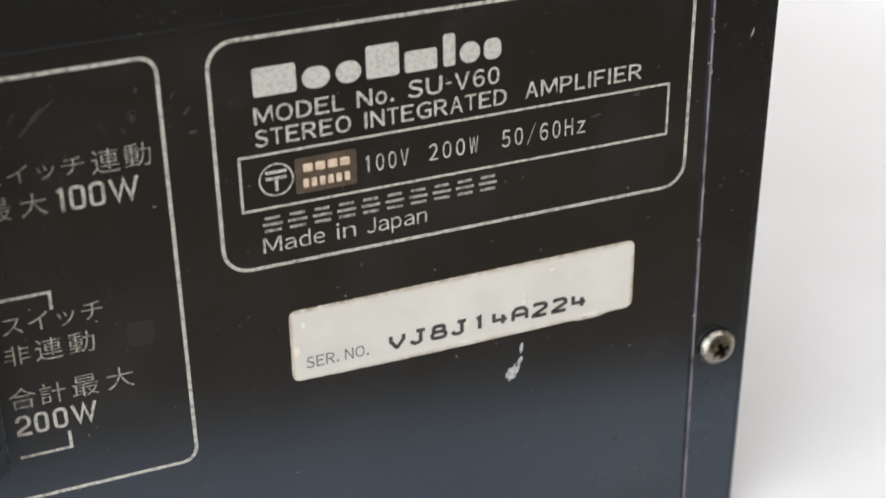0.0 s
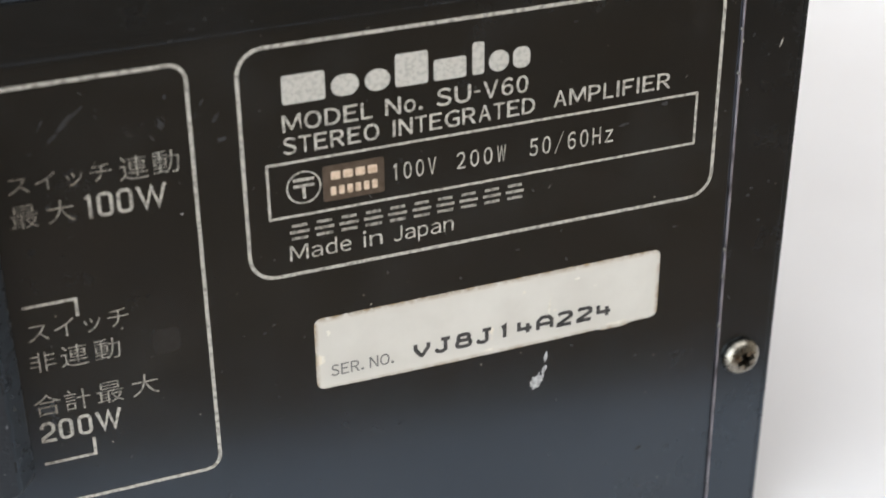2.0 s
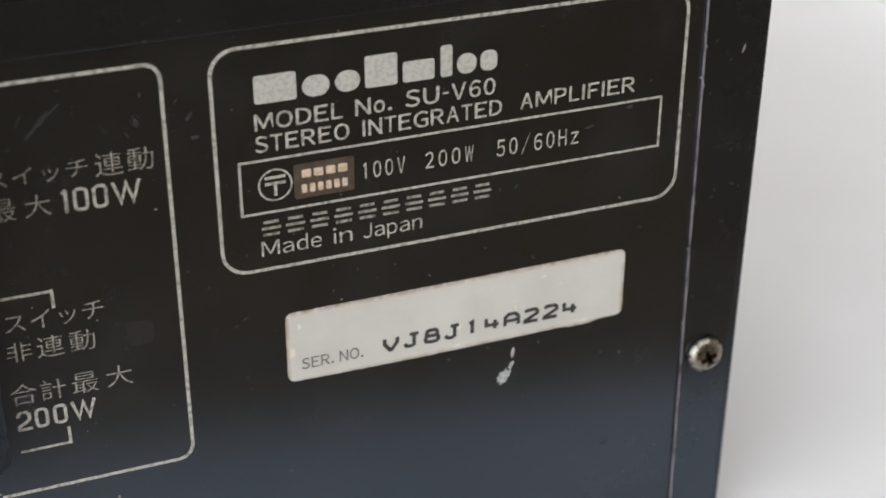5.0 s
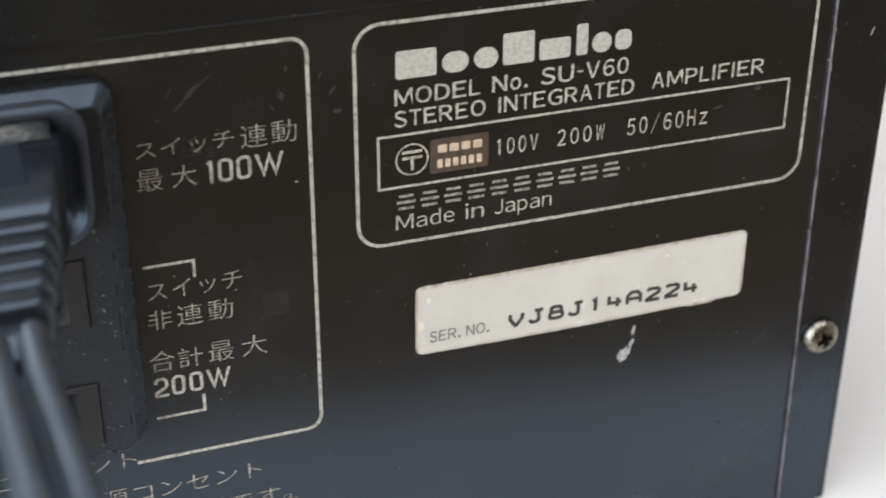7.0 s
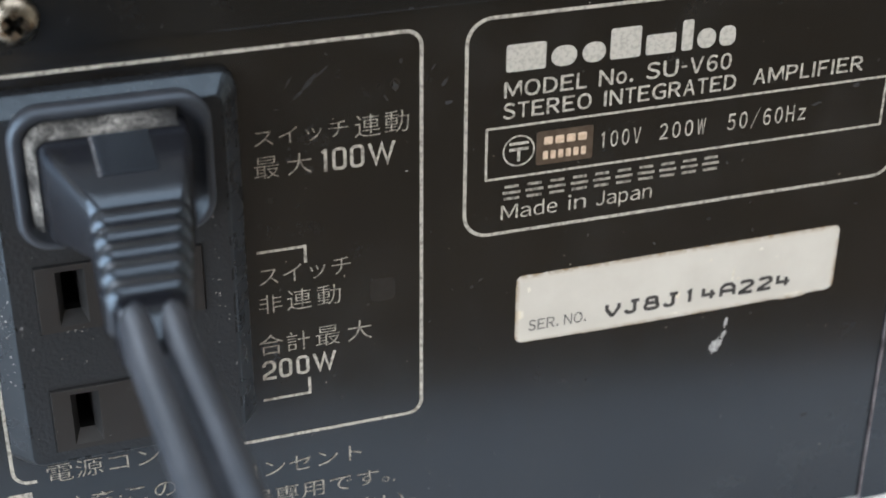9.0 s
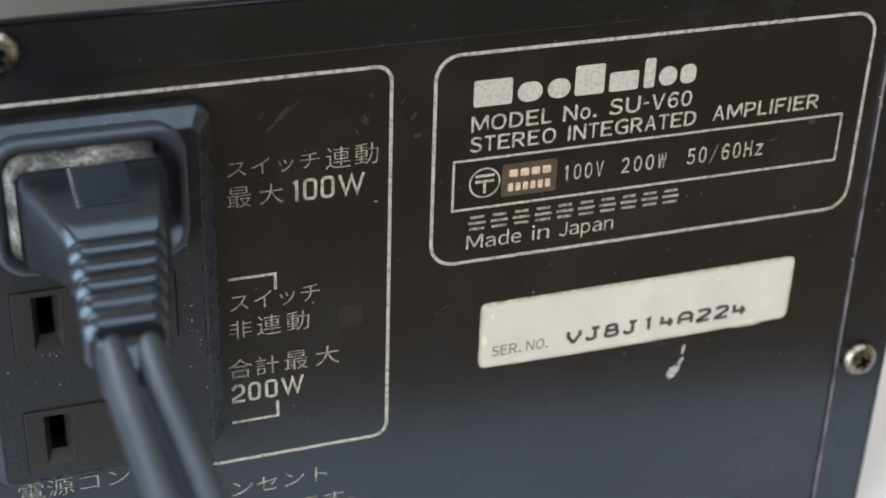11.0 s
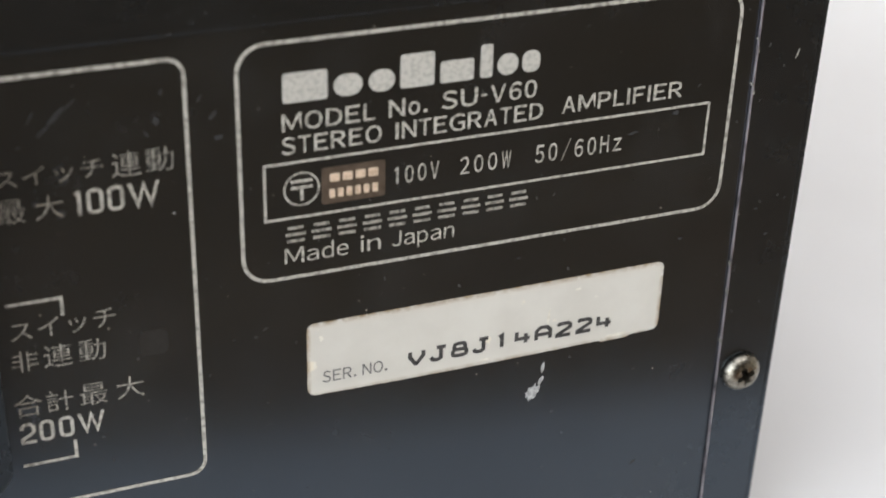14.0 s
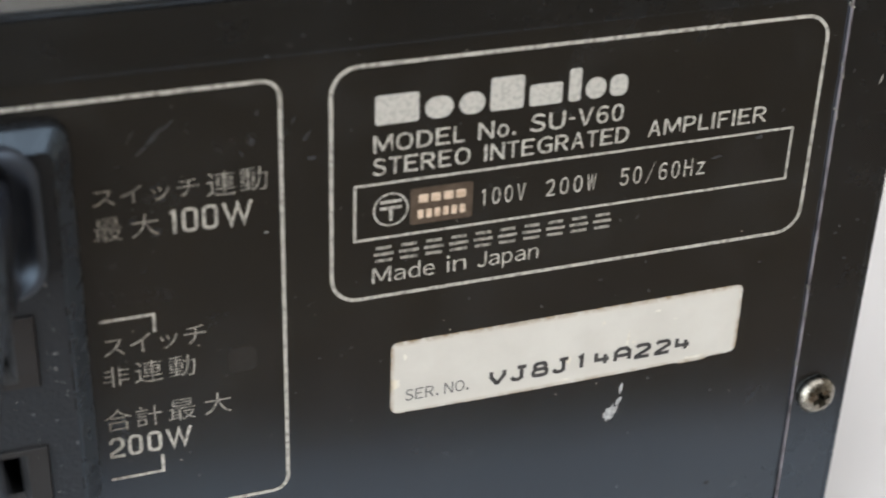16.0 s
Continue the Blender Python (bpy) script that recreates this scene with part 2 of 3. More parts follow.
def add_box(bm, x0, x1, y0, y1, z0, z1, bevel=0.0, seg=2):
    m4 = Matrix.LocRotScale(((x0 + x1) / 2, (y0 + y1) / 2, (z0 + z1) / 2), None, (x1 - x0, y1 - y0, z1 - z0))
    made = bmesh.ops.create_cube(bm, size=1, matrix=m4)["verts"]
    if bevel:
        es = list({e for v in made for e in v.link_edges})
        bmesh.ops.bevel(bm, geom=es, offset=bevel, segments=seg, profile=0.5, affect="EDGES", clamp_overlap=True)
    return bm


def box(*a, **k):
    return add_box(bmesh.new(), *a, **k)


def rrect(x0, x1, z0, z1, r, n=5):
    """Outline of a rounded rectangle in the x-z plane."""
    pts = []
    for cx, cz, a0 in ((x1 - r, z1 - r, 0), (x0 + r, z1 - r, 90), (x0 + r, z0 + r, 180), (x1 - r, z0 + r, 270)):
        for i in range(n + 1):
            a = radians(a0 + 90 * i / n)
            pts.append((cx + r * math.cos(a), cz + r * math.sin(a)))
    return pts


def loft(bm, loops, cap_first=True, cap_last=True):
    """Skin between loops of (x, y, z) points."""
    vs = [[bm.verts.new(p) for p in lp] for lp in loops]
    for a, b in zip(vs, vs[1:]):
        for i in range(len(a)):
            j = (i + 1) % len(a)
            bm.faces.new((a[i], a[j], b[j], b[i]))
    if cap_first:
        bm.faces.new(vs[0])
    if cap_last:
        bm.faces.new(vs[-1][::-1])
    return bm


def at_y(pts, y):
    return [(x, y, z) for x, z in pts]


def plate(pts, y_front, y_back):
    return loft(bmesh.new(), [at_y(pts, y_back), at_y(pts, y_front)])


def stroke(pts, width, y=-0.05, closed=False):
    """A printed line along points of the panel plane."""
    bm = bmesh.new()
    n = len(pts)
    rails = []
    for i, (x, z) in enumerate(pts):
        p = Vector(pts[i - 1]) if (i or closed) else Vector((x, z))
        q = Vector(pts[(i + 1) % n]) if (i < n - 1 or closed) else Vector((x, z))
        here = Vector((x, z))
        d1 = (here - p).normalized() if (here - p).length else (q - here).normalized()
        d2 = (q - here).normalized() if (q - here).length else d1
        n1, n2 = Vector((-d1.y, d1.x)), Vector((-d2.y, d2.x))
        nn = (n1 + n2).normalized()
        w = width / 2 / max(0.4, nn.dot(n1))
        rails.append((here + nn * w, here - nn * w))
    tops = [(bm.verts.new((a.x, y, a.y)), bm.verts.new((b.x, y, b.y))) for a, b in rails]
    for i in range(n if closed else n - 1):
        (a, b), (c, d) = tops[i], tops[(i + 1) % n]
        bm.faces.new((a, b, d, c))
    return bm


def words(text, x0, x1, z0, z1, y=-0.05, bold=0.0, lean=0.0):
    """Lettering in the built-in font, fitted to a box of the panel plane."""
    data = bpy.data.curves.new("lettering", "FONT")
    data.body = text
    data.offset = bold
    data.resolution_u = 3
    tmp = bpy.data.objects.new("lettering", data)
    scene.collection.objects.link(tmp)
    me = bpy.data.meshes.new_from_object(tmp.evaluated_get(bpy.context.evaluated_depsgraph_get()))
    bpy.data.objects.remove(tmp)
    bm = bmesh.new()
    bm.from_mesh(me)
    bpy.data.meshes.remove(me)
    bpy.data.curves.remove(data)
    xs, ys = [v.co.x for v in bm.verts], [v.co.y for v in bm.verts]
    lx, hx, ly, hy = min(xs), max(xs), min(ys), max(ys)
    for v in bm.verts:
        u, w = (v.co.x - lx) / (hx - lx), (v.co.y - ly) / (hy - ly)
        v.co = (x0 + u * (x1 - x0) + lean * (w - 0.5), y, z0 + w * (z1 - z0))
    return bm


# advance widths of a plain grotesque, in parts of the cap height
WIDE = {"M": 1.16, "O": 1.08, "D": 1.0, "E": 0.93, "L": 0.78, "N": 1.0, "o": 0.78, ".": 0.39, "S": 0.93, "U": 1.0, "-": 0.47, "V": 0.93, "6": 0.78,
        "0": 0.78, "T": 0.85, "R": 1.0, "I": 0.39, "G": 1.08, "A": 0.93, "P": 0.93, "F": 0.85, "a": 0.78, "d": 0.78, "e": 0.78, "i": 0.31, "n": 0.78,
        "J": 0.70, "p": 0.78, " ": 0.40, "W": 1.22, "1": 0.60, "2": 0.78, "5": 0.78, "/": 0.39, "H": 1.0, "z": 0.70, "8": 0.78, "4": 0.78}
GLYPHS = {}


def glyph(ch, bold):
    """Outline of one full-width character of the built-in font as points and faces, from its baseline."""
    key = (ch, bold)
    if key not in GLYPHS:
        data = bpy.data.curves.new("lettering", "FONT")
        data.body = chr(ord(ch) + 0xFEE0)
        data.offset = bold
        data.resolution_u = 3
        tmp = bpy.data.objects.new("lettering", data)
        scene.collection.objects.link(tmp)
        me = bpy.data.meshes.new_from_object(tmp.evaluated_get(bpy.context.evaluated_depsgraph_get()))
        GLYPHS[key] = ([v.co.to_2d() for v in me.vertices], [tuple(f.vertices) for f in me.polygons])
        bpy.data.objects.remove(tmp)
        bpy.data.curves.remove(data)
        bpy.data.meshes.remove(me)
    return GLYPHS[key]


def typeset(text, x0, x1, z0, z1, y=-0.05, bold=0.0, even=False, gap=0.16):
    """Lettering set character by character between x0 and x1 on the baseline z0 with cap height z1 - z0; even: all cells alike."""
    cap = glyph("H", bold)[0]
    low, high = min(p.y for p in cap), max(p.y for p in cap)
    k = (z1 - z0) / (high - low)
    cells = [1.0 if even else WIDE[c] for c in text]
    unit = (x1 - x0) / (sum(cells) - gap)
    bm = bmesh.new()
    x = x0
    for c, w in zip(text, cells):
        if c != " ":
            pts, faces = glyph(c, bold)
            if c == "I":
                half = (0.075 + bold) * (high - low)
                pts, faces = [Vector(q) for q in ((-half, low), (half, low), (half, high), (-half, high))], [(0, 1, 2, 3)]
            if c == "1":
                h, wd = high - low, 0.12 + 2 * bold
                prof = ((0, 0.0), (0.0, 0.78), (-0.12, 0.73), (-0.12, 0.85), (0.03, 1.0), (wd, 1.0), (wd, 0.0))
                pts, faces = [Vector((px * h, low + pz * h)) for px, pz in prof], [(0, 1, 5, 6), (1, 2, 3, 4, 5)]
            lx, hx = min(p.x for p in pts), max(p.x for p in pts)
            a, b = x, x + unit * (w - gap)
            if c in "1Iil./":
                mid = (a + b) / 2
                half = min((hx - lx) * k * (0.8 if even and c == "1" and bold < 0.02 else 1.0), b - a if c == "/" else 99) / 2
                a, b = mid - half, mid + half
            vs = [bm.verts.new((a + (p.x - lx) / (hx - lx) * (b - a), y, z0 + (p.y - low) * k)) for p in pts]
            for f in faces:
                bm.faces.new([vs[i] for i in f])
        x += unit * w
    return bm


def tube(points, radius, n=12, flat=1.0):
    """A cable along points."""
    bm = bmesh.new()
    loops = []
    pts = [Vector(p) for p in points]
    for i, p in enumerate(pts):
        d = (pts[min(i + 1, len(pts) - 1)] - pts[max(i - 1, 0)]).normalized()
        side = d.cross(Vector((0, 0, 1)))
        side = side.normalized() if side.length > 0.05 else Vector((1, 0, 0))
        up = side.cross(d).normalized()
        loops.append([tuple(p + side * radius * math.cos(a) + up * radius * flat * math.sin(a)) for a in
                      [2 * math.pi * k / n for k in range(n)]])
    return loft(bm, loops)


def smooth_path(ctrl, steps=10):
    """Catmull-Rom curve through control points."""
    c = [Vector(p) for p in ctrl]
    c = [c[0] * 2 - c[1]] + c + [c[-1] * 2 - c[-2]]
    out = []
    for i in range(1, len(c) - 2):
        for s in range(steps):
            t = s / steps
            p0, p1, p2, p3 = c[i - 1:i + 3]
            out.append(0.5 * (2 * p1 + (p2 - p0) * t + (2 * p0 - 5 * p1 + 4 * p2 - p3) * t * t + (3 * p1 - p0 - 3 * p2 + p3) * t ** 3))
    return out + [c[-2]]


# ---- room ----
TOP = -1.3            # height of the table surface
FX0, FX1, FY0, FY1, FZ0, FZ1 = -1300, 2200, -5200, 1500, -740, 1660
solid("floor", box(FX0, FX1, FY0, FY1, FZ0 - 60, FZ0), MAT_FLOOR, "reddish brown wooden floor under the table", "floor", "structure")
# unseen roof opening and its frame, made up to go with the overhead fill
NX0, NX1, NY0, NY1 = -680, 1280, -1180, 380
bm = box(FX0, NX0, FY0, FY1, FZ1, FZ1 + 60)
add_box(bm, NX1, FX1, FY0, FY1, FZ1, FZ1 + 60)
add_box(bm, NX0, NX1, FY0, NY0, FZ1, FZ1 + 60)
add_box(bm, NX0, NX1, NY1, FY1, FZ1, FZ1 + 60)
solid("ceiling", bm, MAT_CEILING, "dull grey unseen ceiling with an opening for the added overhead fill", "ceiling", "structure")
bm = box(NX0 + 2, NX0 + 32, NY0 + 2, NY1 - 2, FZ1 + 10, FZ1 + 50, bevel=4)
add_box(bm, NX1 - 32, NX1 - 2, NY0 + 2, NY1 - 2, FZ1 + 10, FZ1 + 50, bevel=4)
add_box(bm, NX0 + 32, NX1 - 32, NY0 + 2, NY0 + 32, FZ1 + 12, FZ1 + 48, bevel=4)
add_box(bm, NX0 + 32, NX1 - 32, NY1 - 32, NY1 - 2, FZ1 + 12, FZ1 + 48, bevel=4)
solid("roof_fill_frame", bm, MAT_FRAME, "white frame of the added roof opening, unseen", "window", "structure")
VX0, VX1, VZ0, VZ1 = -1130, -70, 350, 1350
bm = box(FX0, VX0, FY1, FY1 + 90, FZ0 - 60, FZ1 + 60)
add_box(bm, VX1, FX1, FY1, FY1 + 90, FZ0 - 60, FZ1 + 60)
add_box(bm, VX0, VX1, FY1, FY1 + 90, FZ0 - 60, VZ0)
add_box(bm, VX0, VX1, FY1, FY1 + 90, VZ1, FZ1 + 60)
solid("wall_north", bm, MAT_WALL, "off-white painted wall with a window opening", "wall", "structure")
bm = box(VX0 + 2, VX0 + 32, FY1 + 20, FY1 + 70, VZ0 + 2, VZ1 - 2, bevel=4)
add_box(bm, VX1 - 32, VX1 - 2, FY1 + 20, FY1 + 70, VZ0 + 2, VZ1 - 2, bevel=4)
add_box(bm, VX0 + 32, VX1 - 32, FY1 + 22, FY1 + 68, VZ0 + 2, VZ0 + 32, bevel=4)
add_box(bm, VX0 + 32, VX1 - 32, FY1 + 22, FY1 + 68, VZ1 - 32, VZ1 - 2, bevel=4)
solid("window_3", bm, MAT_FRAME, "white window frame that lets in blue daylight", "window", "structure")
solid("wall_south", box(FX0, FX1, FY0 - 90, FY0, FZ0 - 60, FZ1 + 60), MAT_WALL, "plain off-white painted wall", "wall", "structure")
solid("wall_east", box(FX1, FX1 + 90, FY0 - 90, FY1 + 90, FZ0 - 60, FZ1 + 60), MAT_WALL, "plain off-white painted wall", "wall", "structure")
WY0, WY1, WZ0, WZ1 = -1650, 150, -680, 1370
bm = box(FX0 - 90, FX0, FY0 - 90, WY0, FZ0 - 60, FZ1 + 60)
add_box(bm, FX0 - 90, FX0, WY1, FY1 + 90, FZ0 - 60, FZ1 + 60)
add_box(bm, FX0 - 90, FX0, WY0, WY1, FZ0 - 60, WZ0)
add_box(bm, FX0 - 90, FX0, WY0, WY1, WZ1, FZ1 + 60)
solid("wall_west", bm, MAT_WALL, "off-white painted wall with a window opening", "wall", "structure")
bm = box(FX0 - 70, FX0 - 20, WY0 + 2, WY0 + 42, WZ0 + 2, WZ1 - 2, bevel=4)
add_box(bm, FX0 - 70, FX0 - 20, WY1 - 42, WY1 - 2, WZ0 + 2, WZ1 - 2, bevel=4)
add_box(bm, FX0 - 68, FX0 - 22, WY0 + 42, WY1 - 42, WZ0 + 2, WZ0 + 42, bevel=4)
add_box(bm, FX0 - 68, FX0 - 22, WY0 + 42, WY1 - 42, WZ1 - 42, WZ1 - 2, bevel=4)
solid("window_1", bm, MAT_FRAME, "white window frame that lets in cool daylight", "window", "structure")

# ---- table ----
table = thing("table", (0, 300, FZ0), "plain white laminate table that carries the amplifier", "table")
TURN = Matrix.Translation((20, -53, 0)) @ pose(0, 0, 0, 0, 0, 8.0) @ Matrix.Translation((-20, 53, 0))
TABLE_FRONT = -53
bm = box(-620, 760, TABLE_FRONT, 700, TOP - 28, TOP, bevel=2.5, seg=3)
bm.transform(TURN)
part("tabletop", bm, MAT_TABLE, table)
for lx, ly in ((-585, TABLE_FRONT + 40), (725, TABLE_FRONT + 40), (-585, 660), (725, 660)):
    bm = box(lx - 22, lx + 22, ly - 22, ly + 22, FZ0, TOP - 28, bevel=3)
    bm.transform(TURN)
    part("leg", bm, MAT_FRAME, table)

# cream cable cover lying on the table
duct = [(262, TOP), (262, TOP + 6), (263, TOP + 10), (267, TOP + 13), (278, TOP + 13), (283, TOP + 10), (285, TOP + 5), (285, TOP)]
bm = loft(bmesh.new(), [[(x, 20, z) for x, z in duct], [(x, 560, z) for x, z in duct]])
solid("cable_cover", bm, MAT_CREAM, "cream plastic cable cover lying on the white table", "cable cover", smooth=False)

# ---- amplifier ----
X0, X1, ZB, ZT, DEPTH = -350.0, 80.25, TOP, 107.6, 350.0
amp = thing("amplifier", (-135, 175, TOP), "worn black stereo amplifier, back panel forward, on the white table", "amplifier")

# back panel with the opening for the outlet block
OX0, OX1, OZ0, OZ1 = -69.2, -34.9, 39.6, 94.1
hole = (OX0 + 3.4, OX1 - 3.4, OZ0 + 3.4, OZ1 - 3.4)
bm = bmesh.new()
outer = [(X0 + 1.2, ZB + 0.6), (X1 - 1.2, ZB + 0.6), (X1 - 1.2, ZT - 1.2), (X0 + 1.2, ZT - 1.2)]
inner = [(hole[0], hole[2]), (hole[1], hole[2]), (hole[1], hole[3]), (hole[0], hole[3])]
ring = [[bm.verts.new(p) for p in at_y(o, y)] for o, y in ((outer, 1.0), (outer, 0.0), (inner, 0.0), (inner, 1.0))]
for a, b in zip(ring, ring[1:] + ring[:1]):
    for i in range(4):
        bm.faces.new((a[i], a[(i + 1) % 4], b[(i + 1) % 4], b[i]))
back = part("back_panel", bm, MAT_PANEL, amp, "satin black steel back panel with grey printing")

# folded steel cover: top, sides, and a lip round the back panel
def flare(bm):
    """The thin side wall of the cover stands slightly off towards the top."""
    for v in bm.verts:
        if v.co.x > X1 - 1.6:
            v.co.x += 0.0065 * max(0.0, v.co.z - 28)
    return bm


bm = box(X0, X1, -0.55, DEPTH, ZT - 1.0, ZT, bevel=0.45)
part("top_cover", flare(bm), MAT_COVER, amp)
bm = box(X1 - 1.0, X1, -0.52, DEPTH, ZB, ZT - 1.02, bevel=0.35)
part("side_cover", flare(bm), MAT_COVER, amp)
bm = box(X0, X0 + 1.0, -0.52, DEPTH, ZB, ZT - 1.02, bevel=0.35)
part("side_cover", bm, MAT_COVER, amp)
LIP = 71.25


def lip_lean(z):
    """The lip's cut edge runs slightly out of plumb."""
    return -0.1 - 0.0105 * (z - ZB)


bm = box(LIP, X1 - 1.02, -0.55, -0.1, ZB, ZT - 1.02, bevel=0.12)
for v in bm.verts:
    if v.co.x < LIP + 1:
        v.co.x += lip_lean(v.co.z)
part("cover_lip", flare(bm), MAT_COVER, amp)
bm = box(X0 + 1.02, LIP - 1.2, -0.55, -0.1, 99.0, ZT - 1.02, bevel=0.12)
part("cover_lip", bm, MAT_COVER, amp)
bm = box(X0 + 1.02, X0 + 10, -0.55, -0.1, ZB, 98.96, bevel=0.12)
part("cover_lip", bm, MAT_COVER, amp)
bm = box(LIP - 0.24, LIP - 0.02, -0.57, -0.08, ZB + 0.1, 106.4, bevel=0.08)
for v in bm.verts:
    v.co.x += lip_lean(v.co.z)
part("lip_edge", bm, MAT_EDGE, amp, "bare worn cut edge of the steel lip")
bm = box(X0 + 1.1, X1 - 1.1, 1.1, DEPTH - 1, ZB, ZB + 0.5)
part("bottom_plate", bm, MAT_COVER, amp)
bm = box(X0 + 1.1, X1 - 1.1, DEPTH - 1.0, DEPTH + 8, ZB + 0.1, ZT - 0.2, bevel=1.5)
part("front_panel", bm, MAT_COVER, amp)


def screw(x, z, turn, r=3.15, y=-0.55):
    """Pan-head cross-recess screw facing -y."""
    n = 28
    loops = []
    for rr, d in ((r, 0.0), (r, 0.55), (r * 0.96, 0.95), (r * 0.84, 1.45), (r * 0.64, 1.85), (r * 0.52, 1.98)):
        loops.append([(x + rr * math.cos(2 * math.pi * k / n), y - d, z + rr * math.sin(2 * math.pi * k / n)) for k in range(n)])
    bm = loft(bmesh.new(), loops, True, False)
    rim = [v for v in bm.verts if abs(v.co.y - (y - 1.98)) < 1e-5]
    rim.sort(key=lambda v: math.atan2(v.co.z - z, v.co.x - x))
    # cross-shaped recess joined to the rim of the dome
    arm, wid = r * 0.46, r * 0.15
    cross = []
    for q in range(4):
        for px, pz in ((arm, -wid), (arm, wid), (wid, wid)):
            a = radians(90 * q + turn)
            cross.append((px * math.cos(a) - pz * math.sin(a), px * math.sin(a) + pz * math.cos(a)))
    top = [bm.verts.new((x + a, y - 2.02, z + b)) for a, b in cross]
    low = [bm.verts.new((x + a * 0.72, y - 0.5, z + b * 0.72)) for a, b in cross]
    for i in range(12):
        bm.faces.new((top[i], top[(i + 1) % 12], low[(i + 1) % 12], low[i]))
    bm.faces.new(low)
    es = [e for e in bm.edges if len(e.link_faces) == 1]
    bmesh.ops.triangle_fill(bm, edges=es, use_beauty=True)
    ob = part("screw", bm, MAT_SCREW, amp, "tarnished nickel cross-head screw", smooth=False)
    for f in ob.data.polygons[:n * 5]:
        f.use_smooth = True
    # dark plate on the recess floor paints in its shade
    floor_pts = [(x + a * 0.70, z + b * 0.70) for a, b in cross]
    part("recess_shade_plate", plate(floor_pts, y - 0.56, y - 0.50), MAT_RECESS_SHADE, ob)
    return ob


screw(74.6, 33.4, 22)
screw(-61.2, 103.3, 40)

# outlet block: chamfered bezel with three socket faces
FACE = -4.2
outlet = part("outlet_block", loft(bmesh.new(), [
    at_y(rrect(OX0, OX1, OZ0, OZ1, 2.4), 0.0), at_y(rrect(OX0, OX1, OZ0, OZ1, 2.4), -1.5),
    at_y(rrect(OX0 + 0.15, OX1 - 0.15, OZ0 + 0.1, OZ1 - 0.1, 2.3), -1.8),
    at_y(rrect(OX0 + 2.6, OX1 - 2.0, OZ0 + 0.5, OZ1 - 2.0, 1.5), FACE + 0.15),
    at_y(rrect(OX0 + 2.85, OX1 - 2.25, OZ0 + 0.7, OZ1 - 2.2, 1.4), FACE),
    at_y(rrect(OX0 + 3.4, OX1 - 2.8, OZ0 + 1.2, OZ1 - 2.7, 1.2), FACE)], False, False), MAT_BEZEL, amp,
    "grained black plastic block with three power sockets")
IX0, IX1, IZ0, IZ1 = OX0 + 3.2, OX1 - 2.6, OZ0 + 1.0, OZ1 - 2.5
SOCKETS = (47.1, 66.1, 85.1)
CX = -52.2
# grained face between and round the sockets
xs = [IX0, CX - 11, CX + 11, IX1]
zs = [IZ0] + [z for c in SOCKETS for z in (c - 5.1, c + 5.1)] + [IZ1]
bm = bmesh.new()
for i in range(3):
    for j in range(len(zs) - 1):
        if i == 1 and j % 2 == 1:
            continue
        bm.faces.new([bm.verts.new((x, FACE - 0.02, z)) for x, z in ((xs[i], zs[j]), (xs[i + 1], zs[j]), (xs[i + 1], zs[j + 1]), (xs[i], zs[j + 1]))])
bmesh.ops.remove_doubles(bm, verts=bm.verts[:], dist=0.001)
part("grained_face", bm, MAT_OUTLET, outlet)
for c in SOCKETS:
    bm = bmesh.new()
    y = FACE - 0.35
    z0, z1 = c - 4.1, c + 4.1
    xs = [CX - 10.8, CX - 8.3, CX - 4.5, CX + 4.5, CX + 8.3, CX + 10.8]
    zz = [c - 4.9, z0, z1, c + 4.9]
    for i in range(5):
        for j in range(3):
            if j == 1 and i in (1, 3):
                continue
            bm.faces.new([bm.verts.new((a, y, b)) for a, b in ((xs[i], zz[j]), (xs[i + 1], zz[j]), (xs[i + 1], zz[j + 1]), (xs[i], zz[j + 1]))])
    bmesh.ops.remove_doubles(bm, verts=bm.verts[:], dist=0.001)
    # raised rim down to the grained face
    rim = [(CX - 10.8, c - 4.9), (CX + 10.8, c - 4.9), (CX + 10.8, c + 4.9), (CX - 10.8, c + 4.9)]
    low = [(CX - 11.0, c - 5.1), (CX + 11.0, c - 5.1), (CX + 11.0, c + 5.1), (CX - 11.0, c + 5.1)]
    loft(bm, [at_y(rim, y), at_y(low, FACE + 0.3)], False, False)
    for i in (1, 3):
        a, b = xs[i], xs[i + 1]
        mouth = [(a, z0), (b, z0), (b, z1), (a, z1)]
        neck = [(a + 0.85, z0 + 1.5), (b - 0.85, z0 + 1.5), (b - 0.85, z1 - 0.35), (a + 0.85, z1 - 0.35)]
        loft(bm, [at_y(mouth, y), at_y(neck, FACE + 1.3), at_y(neck, 9.0)], False, True)
    part("socket", bm, MAT_SOCKET, outlet)
    part("worn_edge", stroke([(CX - 10.75, c - 3.2), (CX - 10.75, c + 4.85), (CX + 10.7, c + 4.85)], 0.14, y - 0.02), MAT_SCUFF, outlet)
    part("moulded_mark", box(CX + 0.4, CX + 0.95, y - 0.12, y + 0.05, c + 2.4, c + 4.0, bevel=0.04, seg=1), MAT_SOCKET, outlet)

rnd = random.Random(23)
bm = bmesh.new()
spots = [(rnd.uniform(IX0, IX1), rnd.uniform(IZ0, IZ1)) for _ in range(60)]
spots += [(rnd.gauss(CX - 6.0, 1.3), rnd.gauss(61.2, 0.25)) for _ in range(16)] + [(rnd.gauss(IX1 - 1.5, 0.7), rnd.gauss(63.0, 3.0)) for _ in range(14)]
spots = [(x, z) for x, z in spots if not any(abs(z - c) < 4.6 and abs(abs(x - CX) - 6.4) < 2.2 for c in SOCKETS)]
